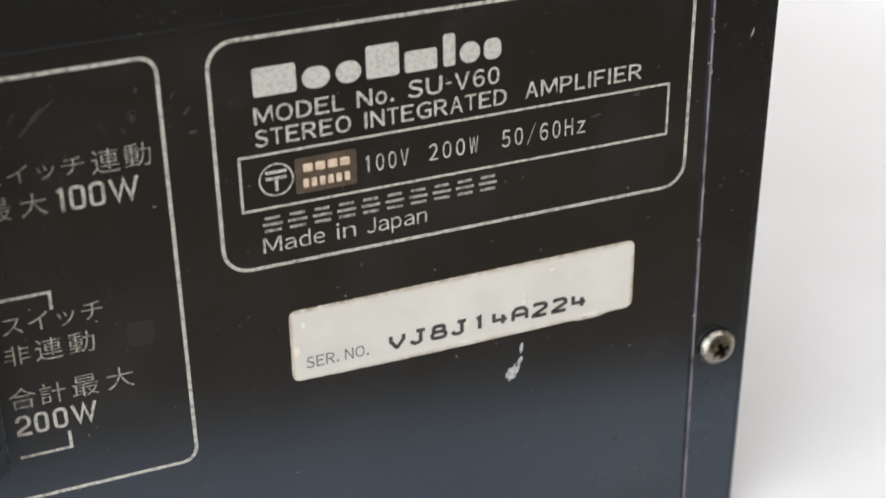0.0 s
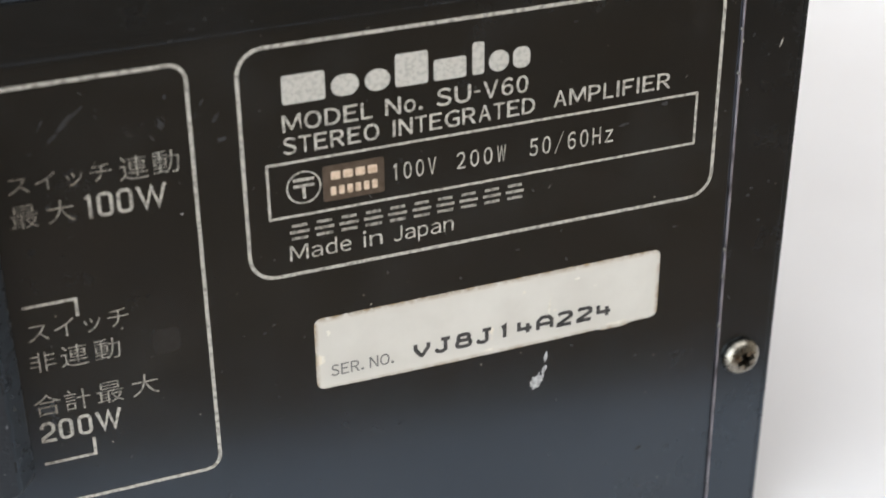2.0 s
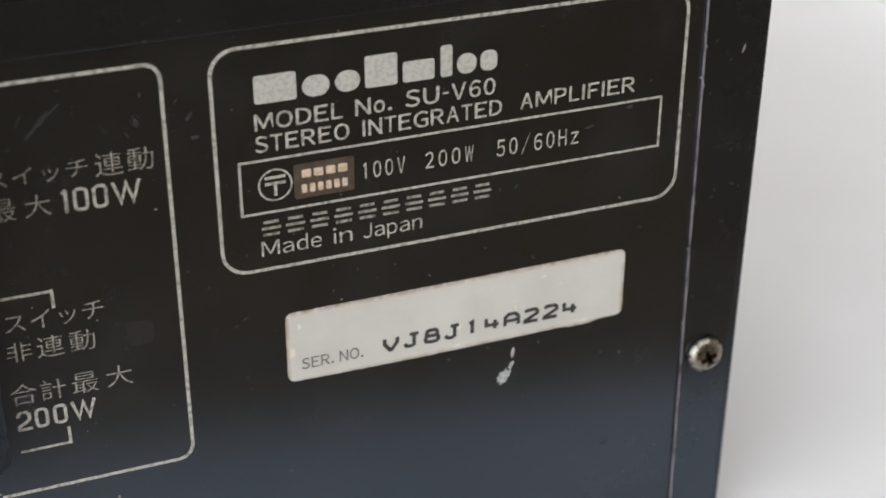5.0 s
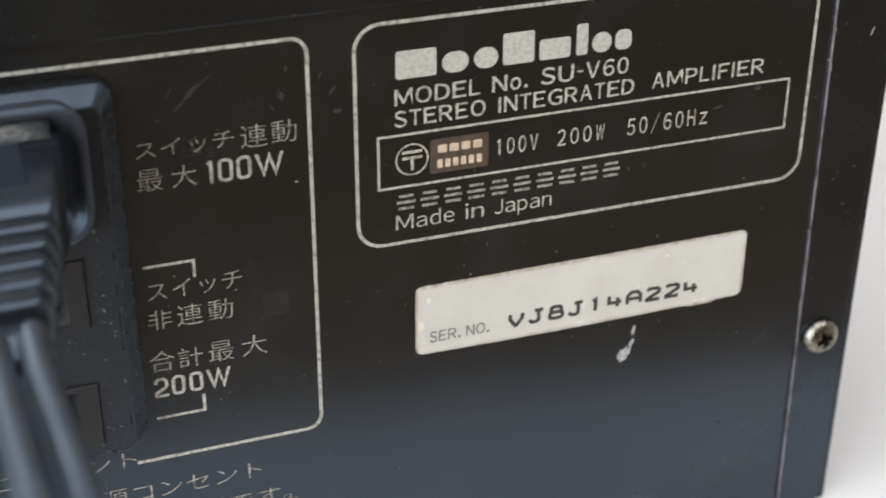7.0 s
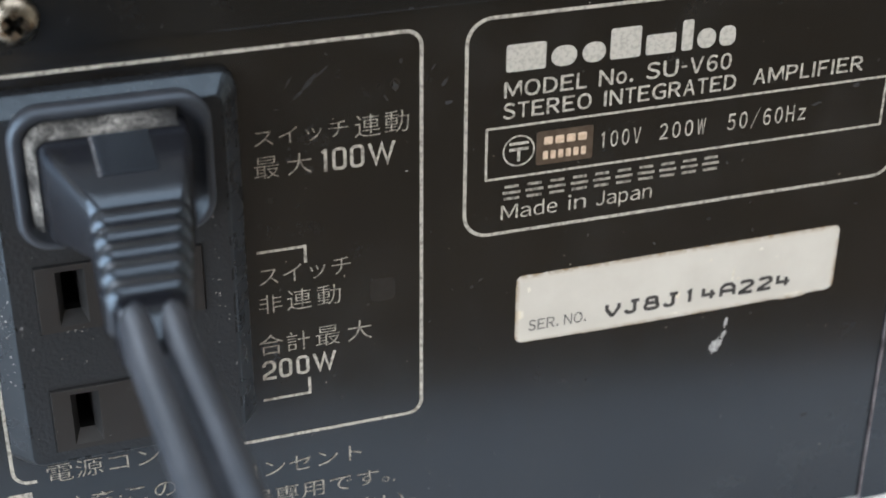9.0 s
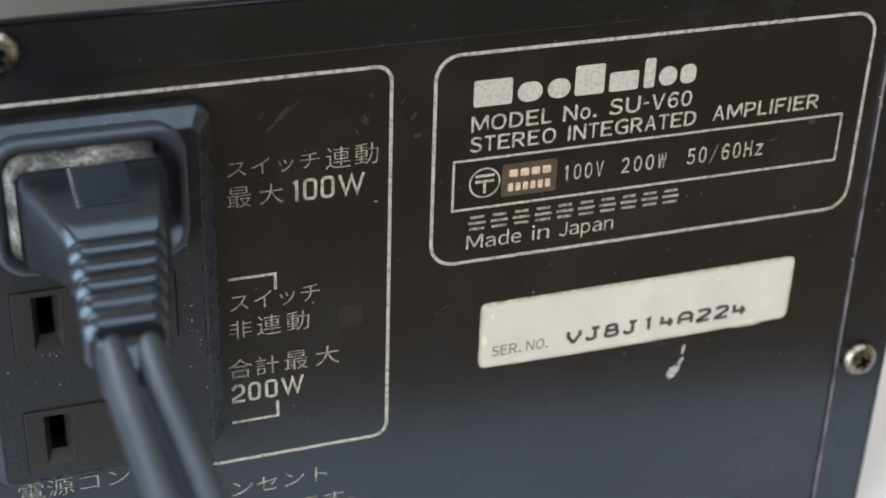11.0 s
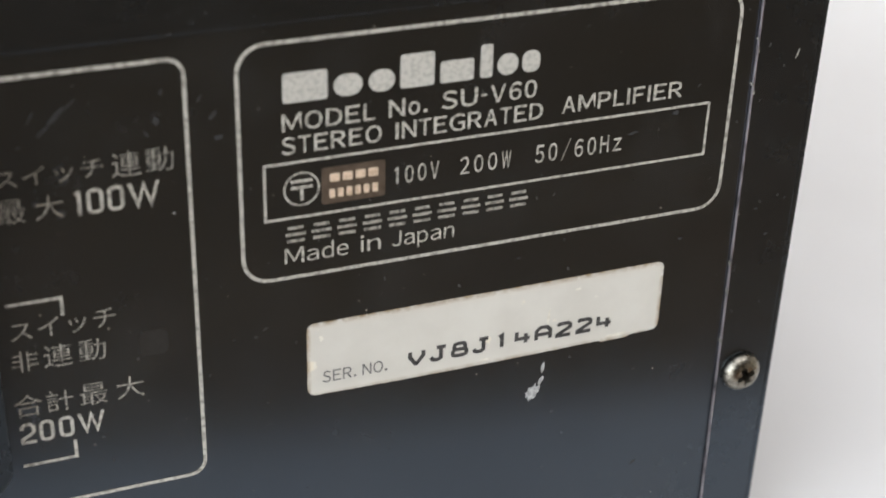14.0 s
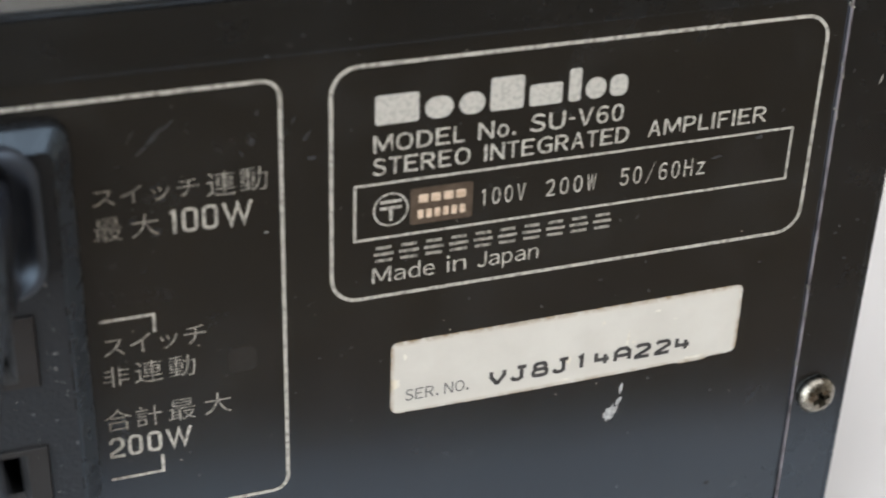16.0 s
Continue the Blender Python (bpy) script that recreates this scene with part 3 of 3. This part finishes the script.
for x, z in spots:
    r = rnd.choice((0.05, 0.06, 0.08, 0.12))
    bm.faces.new([bm.verts.new((x + r * rnd.uniform(0.5, 1.3) * math.cos(a), FACE - 0.4, z + r * rnd.uniform(0.5, 1.3) * math.sin(a))) for a in (0.2, 1.3, 2.5, 3.7, 5.0)])
for i in range(70):     # on the slope of the bezel that faces the window, and along its top
    u = rnd.uniform(0.1, 0.95)
    z = rnd.gauss(63, 7)
    r = rnd.choice((0.04, 0.05, 0.07, 0.11))
    if i > 45:
        x, z, r = rnd.uniform(OX0 + 4, OX1 - 3), OZ1 - 0.15 - 1.7 * u, r * 0.8
        ring5 = [(x + r * math.cos(a), -1.85 - 2.1 * u - 0.06, z + r * math.sin(a)) for a in (0.2, 1.3, 2.5, 3.7, 5.0)]
    else:
        ring5 = [(OX0 + 0.2 + 2.4 * u + r * math.cos(a), -1.85 - 2.25 * u - 0.92 * r * math.cos(a) - 0.05, z + r * rnd.uniform(0.6, 1.6) * math.sin(a)) for a in (0.2, 1.3, 2.5, 3.7, 5.0)]
    bm.faces.new([bm.verts.new(p) for p in ring5])
part("dust_specks", bm, MAT_CHIP, outlet, "fine pale dust specks", kind="stuff")

# ---- printing on the back panel ----


def frame_line(name, pts, width, closed=True, y=-0.05, mat=None):
    return part(name, stroke(pts, width, y, closed), mat or MAT_INK, back)


frame_line("printed_frame", rrect(-3.1, 67.0, 63.3, 96.4, 3.6, 8), 0.52)
frame_line("printed_frame", rrect(0.0, 63.6, 72.1, 80.0, 0.05, 1), 0.38)
left = rrect(-69.4, -9.5, 34.7, 95.9, 2.2, 6)
# frame round the outlets, open at the bottom where the title stands
frame_line("printed_frame", [(-36.7, 34.7)] + left[21:] + left[:21] + [(-66.3, 34.7)], 0.52, False)
frame_line("printed_bracket", [(-33.2, 66.0), (-26.4, 66.0), (-26.4, 63.4)], 0.42, False)
frame_line("printed_bracket", [(-33.4, 41.6), (-26.5, 41.6), (-26.5, 44.3)], 0.42, False)


def lettering(text, x0, x1, z0, z1, bold=-0.008, mat=None, y=-0.05, parent=None, name="lettering", lean=0.0):
    return part(name, words(text, x0, x1, z0, z1, y, bold, lean), mat or MAT_INK, parent or back)


# maker's mark, as plain blocks
for x0, x1, z1, round_off in ((2.6, 8.4, 92.2, 0.4), (9.2, 13.0, 91.2, 1.5), (13.8, 17.3, 91.2, 1.5), (18.0, 22.6, 92.8, 0.4), (23.4, 28.0, 91.2, 0.4),
                              (28.9, 30.6, 92.8, 0.4), (31.3, 34.2, 91.2, 1.4), (34.8, 37.3, 91.2, 1.0)):
    part("logo_block", plate(rrect(x0, x1, 88.2, z1, round_off, 6), -0.06, -0.01), MAT_LOGO, back, "pale block of the maker's mark")
for text, x0, x1, z0, z1, bold, even in (
        ("MODEL", 2.4, 14.7, 84.4, 86.8, 0.013, False), ("No.", 16.5, 21.8, 84.4, 86.8, 0.013, False), ("SU-V60", 23.7, 37.1, 84.5, 87.0, 0.013, False),
        ("STEREO", 2.3, 15.6, 81.2, 83.6, 0.013, False), ("INTEGRATED", 17.4, 38.2, 81.2, 83.6, 0.013, False),
        ("AMPLIFIER", 41.0, 59.1, 81.5, 83.9, 0.013, False), ("100V", 17.1, 23.6, 74.7, 77.2, 0.006, True),
        ("200W", 26.6, 33.9, 74.7, 77.2, 0.006, True), ("50/60Hz", 37.5, 50.4, 74.7, 77.3, 0.006, True),
        ("Made", 2.4, 11.1, 65.4, 67.7, 0.0, False), ("in", 12.8, 15.6, 65.4, 67.7, 0.0, False), ("Japan", 17.2, 26.1, 65.4, 67.7, 0.0, False)):
    part("lettering", typeset(text, x0, x1, z0, z1, -0.05, bold, even, 0.34 if even else 0.16), MAT_INK, back)
# company name, as plain bars, one cell after the other
for i in range(10):
    x = 2.5 + i * 3.49
    for j, (a, b) in enumerate(((0.3, 2.6), (0.1, 2.8), (0.4, 2.5))):
        part("name_bar", plate([(x + a, 68.5 + j * 0.95), (x + b, 68.5 + j * 0.95), (x + b, 68.92 + j * 0.95), (x + a, 68.92 + j * 0.95)], -0.06, -0.01),
             MAT_INK_DIM, back)
# approval mark: ring with a barred post sign
ringpts = [(4.85 + 2.3 * math.cos(2 * math.pi * i / 40), 76.1 + 2.3 * math.sin(2 * math.pi * i / 40)) for i in range(40)]
frame_line("mark_ring", ringpts, 0.26)
bm = stroke([(3.4, 77.25), (6.3, 77.25)], 0.45)
for seg in ([(3.4, 76.35), (6.3, 76.35)], [(4.85, 76.2), (4.85, 74.45)]):
    b2 = stroke(seg, 0.45)
    tmp = bpy.data.meshes.new("t")
    b2.to_mesh(tmp)
    b2.free()
    bm.from_mesh(tmp)
    bpy.data.meshes.remove(tmp)
part("mark_sign", bm, MAT_INK, back)
# foil sticker with two rows of plain blocks
foil = part("foil_sticker", plate(rrect(7.5, 16.1, 73.4, 78.6, 0.35, 3), -0.12, -0.01), MAT_FOIL, back, "small brown-gold foil sticker")
for row, z0, z1, n, a, b in ((0, 76.4, 77.8, 4, 8.4, 15.3), (1, 74.1, 75.6, 6, 8.3, 15.3)):
    w = (b - a) / n
    for i in range(n):
        part("foil_block", plate(rrect(a + i * w + 0.2, a + (i + 1) * w - 0.2, z0 + 0.1, z1 - 0.1, 0.2, 2), -0.17, -0.11), MAT_FOIL_MARK, foil)

# outlet ratings
def strokes(lines, x0, z0, wide, high, width, y, mat, parent, name="lettering"):
    """One piece of lettering out of pen strokes given in parts of its box."""
    bm = bmesh.new()
    tmp = bpy.data.meshes.new("pen")
    for i, (pts, closed) in enumerate(lines):
        pen = stroke([(x0 + u * wide, z0 + w * high) for u, w in pts], width, y - 0.003 * (i % 3), closed)
        pen.to_mesh(tmp)
        pen.free()
        bm.from_mesh(tmp)
    bpy.data.meshes.remove(tmp)
    return part(name, bm, mat, parent)


def tall_zero(x0, x1, z0, z1, w):
    """Narrow square-shouldered nought between its outer edges."""
    return rrect(x0 + w / 2, x1 - w / 2, z0 + w / 2, z1 - w / 2, 0.55, 4)


def rating(first, x0, x1, z0, z1, w):
    """A power rating in narrow square-shouldered figures; first is 1 or 2."""
    u = (x1 - x0) / 10.8
    h = z1 - z0
    if first == 1:
        lines = [([(x0 + 0.55 * u, z0), (x0 + 0.55 * u, z1)], False), ([(x0 + 0.05 * u, z1 - 0.55), (x0 + 0.5 * u, z1 - 0.2)], False)]
        cells = ((1.5, 3.6), (4.1, 6.2), (6.7, 10.8))
    else:
        a, b = x0 + w / 2, x0 + 1.95 * u - w / 2
        lines = [([(a, z1 - 0.95), (a, z1 - 0.6), (a + 0.4, z1 - w / 2), (b - 0.4, z1 - w / 2), (b, z1 - 0.6), (b, z0 + h * 0.56),
                   (b - 0.35, z0 + h * 0.44), (a, z0 + 0.75), (a, z0 + w / 2), (b + w / 2, z0 + w / 2)], False)]
        cells = ((2.4, 4.3), (4.9, 6.8), (7.3, 10.8))
    for a, b in cells[:2]:
        lines.append((tall_zero(x0 + a * u, x0 + b * u, z0, z1, w), True))
    a, b = x0 + cells[2][0] * u + w / 2, x0 + cells[2][1] * u - w / 2
    lines.append(([(a, z1 - 0.08), (a + (b - a) * 0.27, z0 + w * 0.6), (a + (b - a) * 0.5, z1 - w * 0.9), (a + (b - a) * 0.73, z0 + w * 0.6), (b, z1 - 0.08)], False))
    strokes(lines, 0, 0, 1, 1, w, -0.05, MAT_INK, back)


for text, x0, x1, z0, z1 in (
        ("スイッチ", -32.7, -19.8, 81.9, 84.3), ("連", -18.9, -15.3, 81.4, 84.7), ("動", -14.7, -11.3, 81.5, 84.7), ("最", -32.9, -29.5, 77.2, 80.4),
        ("大", -28.3, -25.0, 77.2, 80.3), ("スイッチ", -33.0, -19.9, 60.6, 63.4), ("非", -33.3, -30.0, 56.1, 59.1), ("連", -29.3, -25.7, 56.0, 59.3),
        ("動", -24.9, -21.5, 56.0, 59.2), ("合", -33.7, -30.1, 49.2, 52.6), ("計", -29.6, -26.2, 49.2, 52.4), ("最", -25.3, -21.8, 49.2, 52.5),
        ("大", -20.6, -17.0, 49.2, 52.5)):
    lettering(text, x0, x1, z0, z1, mat=MAT_INK_DIM)
rating(1, -23.6, -13.2, 77.0, 80.4, 0.46)
rating(2, -33.3, -22.4, 45.0, 48.2, 0.46)
lettering("電源コンセント", -64.8, -36.8, 34.0, 37.0, mat=MAT_INK_DIM)
lettering("ご注意:この電源コンセント", -67.0, -18.9, 27.8, 30.9, mat=MAT_INK_DIM)
lettering("機器専用です。", -41.0, -14.6, 22.6, 25.6, mat=MAT_INK_DIM)
lettering("ください。", -28.5, -10.4, 17.6, 20.4, mat=MAT_INK_DIM)
part("printed_block", plate(rrect(-70.6, -67.2, 29.6, 33.0, 0.1, 1), -0.06, -0.01), MAT_INK, back)

# serial number label
FLAKES = []
rnd = random.Random(31)
outline = []
corners = rrect(5.2, 59.3, 43.95, 55.5, 1.1, 5)
for p, q in zip(corners, corners[1:] + corners[:1]):
    n = max(1, int((Vector(q) - Vector(p)).length / 0.45))
    for i in range(n):
        x, z = p[0] + (q[0] - p[0]) * i / n, p[1] + (q[1] - p[1]) * i / n
        if n > 3:
            x, z = x + rnd.uniform(-0.04, 0.04), z + rnd.uniform(-0.05, 0.05)
            if z < 45:        # the lower border sags a little and is torn
                z -= 0.33 * math.sin(math.pi * (x - 5.2) / 54.1) ** 0.8 + (0.28 if 50.0 < x < 54.6 else 0.0)
        outline.append((x, z))
label = part("serial_label", plate(outline, -0.14, -0.01), MAT_LABEL, back, "aged off-white paper serial label with browned edges")
part("lettering", typeset("SER. NO.", 7.3, 16.7, 45.75, 47.6, -0.19, 0.006), MAT_LABEL_GREY, label)
# heavy typewriter figures, as pen strokes in a unit box
HOOK = [(0.0, 0.25), (0.12, 0.05), (0.28, 0.0), (0.5, 0.0), (0.68, 0.12), (0.68, 1.0)]
TYPED = {
    "V": [([(0.05, 1.0), (0.05, 0.55), (0.42, 0.0), (0.52, 0.0), (0.95, 0.62), (0.95, 1.0)], False)],
    "J": [(HOOK, False), ([(0.38, 1.0), (1.0, 1.0)], False)],
    "8": [(rrect(0.12, 0.88, 0.52, 1.0, 0.2, 2), True), (rrect(0.02, 0.98, 0.0, 0.52, 0.22, 2), True)],
    "1": [([(0.5, 0.0), (0.5, 1.0), (0.28, 0.88)], False)],
    "4": [([(0.06, 1.0), (0.06, 0.38), (1.0, 0.38)], False), ([(0.72, 0.78), (0.72, 0.0)], False)],
    "A": [([(0.0, 0.0), (0.0, 0.72), (0.26, 1.0), (0.74, 1.0), (1.0, 0.72), (1.0, 0.0)], False), ([(0.0, 0.42), (1.0, 0.42)], False)],
    "2": [([(0.04, 0.86), (0.18, 1.0), (0.80, 1.0), (0.96, 0.86), (0.96, 0.64), (0.04, 0.10), (0.04, 0.0), (1.0, 0.0)], False)],
}
for i, ch in enumerate("VJ8J14A224"):
    strokes(TYPED[ch], 19.95 + 3.24 * i, 46.0, 2.2, 2.0, 0.60, -0.19, MAT_LABEL_INK, label)
# creases and flaked spots in the paper
for cx, cz, rx, rz, tilt in ((41.2, 49.4, 0.22, 1.7, -4), (52.3, 44.3, 2.2, 0.26, 2), (7.2, 53.0, 0.35, 0.55, 20), (6.2, 48.9, 0.2, 0.7, 0), (45.6, 53.4, 0.5, 0.2, 8),
                             (31.6, 44.4, 1.1, 0.22, 0), (48.6, 51.6, 0.3, 0.12, 0)):
    FLAKES.append((cx, cz, rx, rz, tilt))


def blot(name, cx, cz, rx, rz, seed, mat, y=-0.06, n=11, parent=None, tilt=0.0):
    """Small uneven flake or scuff on the panel."""
    rnd = random.Random(seed)
    pts = []
    for i in range(n):
        a = 2 * math.pi * i / n
        q = rnd.uniform(0.55, 1.1)
        u, w = rx * q * math.cos(a), rz * q * math.sin(a)
        t = radians(tilt)
        pts.append((cx + u * math.cos(t) - w * math.sin(t), cz + u * math.sin(t) + w * math.cos(t)))
    return part(name, plate(pts, y, -0.01), mat, parent or back)


for i, (cx, cz, rx, rz, tilt) in enumerate(FLAKES):
    blot("paper_flake", cx, cz, rx, rz, 60 + i, MAT_FLAKE, y=-0.18, n=15, parent=label, tilt=tilt)
blot("paint_chip", 39.5, 36.9, 1.05, 1.7, 3, MAT_CHIP, n=21, tilt=-35)
part("tape_residue", plate(rrect(-17.2, -13.4, 55.2, 58.9, 0.9, 3), -0.03, -0.01), MAT_RESIDUE, back)
part("scuff_loop", stroke([(-13.2 + 0.62 * math.cos(a), 88.6 + 0.75 * math.sin(a)) for a in [0.35 * k for k in range(17)]], 0.16, -0.045), MAT_RESIDUE, back)
blot("paint_chip", 40.9, 41.0, 0.32, 1.2, 4, MAT_CHIP, tilt=-4)
blot("paint_chip", -11.6, 75.4, 0.28, 0.16, 8, MAT_CHIP)
blot("paint_chip", 40.65, 38.7, 0.36, 1.0, 6, MAT_CHIP, tilt=-20)
for i, (cx, cz, rx, rz, tilt) in enumerate(((-25.0, 90.3, 0.35, 1.6, -38), (-26.6, 88.6, 0.3, 1.1, -45), (-13.2, 88.3, 0.45, 0.9, 10),
                                            (-12.4, 91.8, 0.25, 0.5, 0), (-6.2, 88.0, 0.3, 0.9, -40), (-5.6, 84.9, 0.7, 0.35, 0),
                                            (57.6, 19.6, 0.7, 0.3, 25), (52.0, 77.0, 1.0, 0.25, 8),
                                            (58.5, 79.2, 0.8, 0.4, 5), (-1.8, 55.0, 0.3, 0.3, 0), (76.6, 86.0, 0.18, 0.9, -20),
                                            (73.3, 62.0, 0.5, 0.2, 5), (75.6, 57.4, 0.45, 0.2, 10), (36.0, 60.2, 0.4, 0.2, 0), (-23.5, 91.4, 0.14, 1.4, -50),
                                            (-27.8, 90.6, 0.12, 1.0, -30), (-29.5, 87.0, 0.5, 0.12, 10), (-14.4, 86.6, 0.14, 0.7, 30),
                                            (-7.8, 90.4, 0.12, 0.8, -35), (44.0, 93.6, 0.5, 0.12, 8), (61.5, 58.8, 0.5, 0.2, 0))):
    on_lip = cx > LIP
    blot("scuff", cx, cz, rx, rz, 20 + i, MAT_INK_DIM if on_lip and cz > 80 else MAT_SCUFF, y=-0.58 if on_lip else -0.04, tilt=tilt)
# bare nicks along the cut edge of the lip
rnd = random.Random(17)
for i in range(16):
    z = rnd.choice((rnd.uniform(84, 104), rnd.uniform(18, 104)))
    blot("edge_nick", LIP + lip_lean(z) - rnd.uniform(-0.1, 0.5), z, rnd.uniform(0.08, 0.2), rnd.uniform(0.12, 0.5), 90 + i, MAT_INK_DIM, y=-0.60, n=7)
rnd = random.Random(11)
bm = bmesh.new()
for i in range(60):
    x, z = rnd.uniform(-34, 69), rnd.uniform(8, 97)
    r = rnd.choice((0.06, 0.07, 0.08, 0.12, 0.16))
    vs = [bm.verts.new((x + r * rnd.uniform(0.6, 1.2) * math.cos(a), -0.035, z + r * rnd.uniform(0.6, 1.2) * math.sin(a))) for a in (0.2, 1.3, 2.5, 3.7, 5.0)]
    bm.faces.new(vs)
part("dust_specks", bm, MAT_INK_DIM, back, "fine pale dust specks", kind="stuff")

# ---- power cord plugged into the top socket ----
cord = thing("power_cord", (CX, -4, 84), "black moulded two-pin plug and twin cord in the top socket", "power cord")
PX, PZ = -51.7, 84.7


def section(y, hw, up, down, r, x=PX, z=PZ, n=6):
    return at_y(rrect(x - hw, x + hw, z - down, z + up, r, n), y)


# flange: a rounded rim standing round a sunken face
bm = loft(bmesh.new(), [section(-4.3, 12.2, 9.1, 9.6, 4.0), section(-6.4, 12.6, 9.5, 9.9, 4.2), section(-7.1, 12.45, 9.35, 9.75, 4.1),
                        section(-7.5, 12.05, 8.95, 9.4, 3.9), section(-7.6, 11.6, 8.5, 9.0, 3.6), section(-7.3, 11.1, 8.05, 8.6, 3.3),
                        section(-6.7, 10.8, 7.7, 8.3, 3.1), section(-6.6, 9.0, 6.3, 6.6, 2.4)])
flange = part("plug_flange", bm, MAT_CORD, cord, "rounded flange of the plug, dusty", smooth=True)
# dust that has settled in the groove along the top and one side of the body
rnd = random.Random(5)
bm = bmesh.new()
rows = []
for y, hw, up, down, r in ((-6.75, 10.6, 7.6, 8.2, 3.0), (-7.4, 10.3, 7.3, 8.0, 2.8), (-8.1, 9.9, 7.0, 7.8, 2.4), (-8.9, 9.6, 6.75, 7.2, 2.2), (-9.9, 9.4, 6.5, 6.8, 1.6)):
    loop = section(y, hw, up, down, r, n=14)[12:36]
    fine = []
    for a, b in zip(loop, loop[1:]):
        for q in range(6):
            fine.append(tuple(a[k] + (b[k] - a[k]) * q / 6 + rnd.uniform(-0.07, 0.07) for k in range(3)))
    rows.append([bm.verts.new(p) for p in fine])
for a, b in zip(rows, rows[1:]):
    for i in range(len(a) - 1):
        bm.faces.new((a[i], a[i + 1], b[i + 1], b[i]))
part("dust_film", bm, MAT_DUST, flange, "pale grey dust on the flange", smooth=True)
# body: a flat-faced wedge with narrow rounded edges
BODY = ((-6.6, 9.4, 6.55, 6.6, 1.3, 0.0), (-9.0, 9.25, 6.45, 6.4, 1.3, 0.0), (-12.5, 9.0, 6.2, 6.0, 1.3, 0.05), (-14.0, 8.7, 6.0, 5.8, 1.4, 0.1),
        (-17.6, 7.6, 5.5, 5.0, 1.5, 0.45), (-20.4, 6.75, 4.85, 4.6, 1.6, 0.75), (-22.4, 6.1, 4.1, 4.3, 1.7, 0.9), (-23.8, 5.5, 3.3, 4.0, 1.7, 0.95))
bm = loft(bmesh.new(), [section(y, hw, up, down, r, PX + dx) for y, hw, up, down, r, dx in BODY])
plug = part("plug_body", bm, MAT_PVC, cord, smooth=True)


def body_top(y):
    """Height of the body's upper face over its middle line."""
    for a, b in zip(BODY, BODY[1:]):
        if b[0] <= y:
            return a[2] + (b[2] - a[2]) * (a[0] - y) / (a[0] - b[0])
    return BODY[-1][2]


# raised grip pad of fine steps on the upper face
for i in range(11):
    yy = -10.4 - i * 0.80
    zt = PZ + body_top(yy)
    # highlight from the left on each ridge end, put in as a pale piece
    part("ridge_glint", box(PX - 3.05, PX - 2.65, yy - 0.14, yy + 0.14, zt - 0.3, zt + 0.16, bevel=0.06, seg=1), MAT_GLINT, plug)
    part("grip_line", box(PX - 2.6, PX + 4.1, yy - 0.17, yy + 0.17, zt - 0.4, zt + 0.34, bevel=0.12, seg=2), MAT_PVC, plug, smooth=True)


def swell(u):
    return math.sqrt(max(0.0, 1 - (2 * u - 1) ** 2))


# sleeve of ribs that narrows towards the cord
part("sleeve_core", loft(bmesh.new(), [section(-23.0, 4.9, 3.5, 3.6, 1.6, PX + 0.6), section(-42.0, 3.7, 2.7, 2.9, 1.5, PX - 1.0)]), MAT_PVC, cord, smooth=True)
for i in range(5):
    y0 = -23.3 - i * 3.8
    cx = PX + 0.55 - i * 0.42
    hw, up = 6.0 - i * 0.28, 4.05 - i * 0.17
    bm = loft(bmesh.new(), [section(y0 - 3.75 * u, hw - 1.5 + 1.5 * swell(u), up - 0.75 + 0.75 * swell(u), up - 0.5 + 0.55 * swell(u), 1.9, cx)
                            for u in (0.0, 0.02, 0.06, 0.14, 0.26, 0.4, 0.5, 0.6, 0.74, 0.86, 0.94, 0.98, 1.0)])
    part("strain_rib", bm, MAT_PVC, cord, smooth=True)
EX = PX - 1.0
bm = loft(bmesh.new(), [section(-41.5, 4.2, 2.4, 3.9, 1.5, EX - 0.1), section(-44.5, 4.0, 1.4, 4.0, 1.5, EX - 0.2), section(-46.8, 3.6, 0.4, 3.9, 1.4, EX - 0.3),
                        section(-47.8, 2.9, -0.6, 3.3, 1.0, EX - 0.3)])
part("cord_collar", bm, MAT_PVC, cord, smooth=True)
for side in (-1, 1):
    ctrl = [(EX + side * 1.9, -40, PZ + 0.3), (EX + side * 2.0, -50, PZ - 0.2), (EX + 0.7 + side * 2.1, -60, PZ - 1.3), (EX + 1.8 + side * 2.15, -74, PZ - 3.6),
            (EX + 4.3 + side * 2.1, -95, PZ - 12), (EX + 8 + side * 1.9, -116, PZ - 40), (EX + 9 + side * 1.7, -128, PZ - 90),
            (EX + 10 + side * 1.7, -132, PZ - 250), (EX + 10 + side * 1.7, -132, -690), (EX + 16 + side * 1.7, -150, -732),
            (EX + 60 + side * 1.7, -240, -737.5)]
    part("cord_strand", tube(smooth_path(ctrl, 8), 1.9 if side < 0 else 1.75, 16), MAT_CORD, cord, smooth=True)
part("cord_web", tube(smooth_path([(p[0] - 1.9, p[1], p[2] - 0.5) for p in ctrl][1:], 8), 0.5, 8), MAT_CORD, cord, smooth=True)
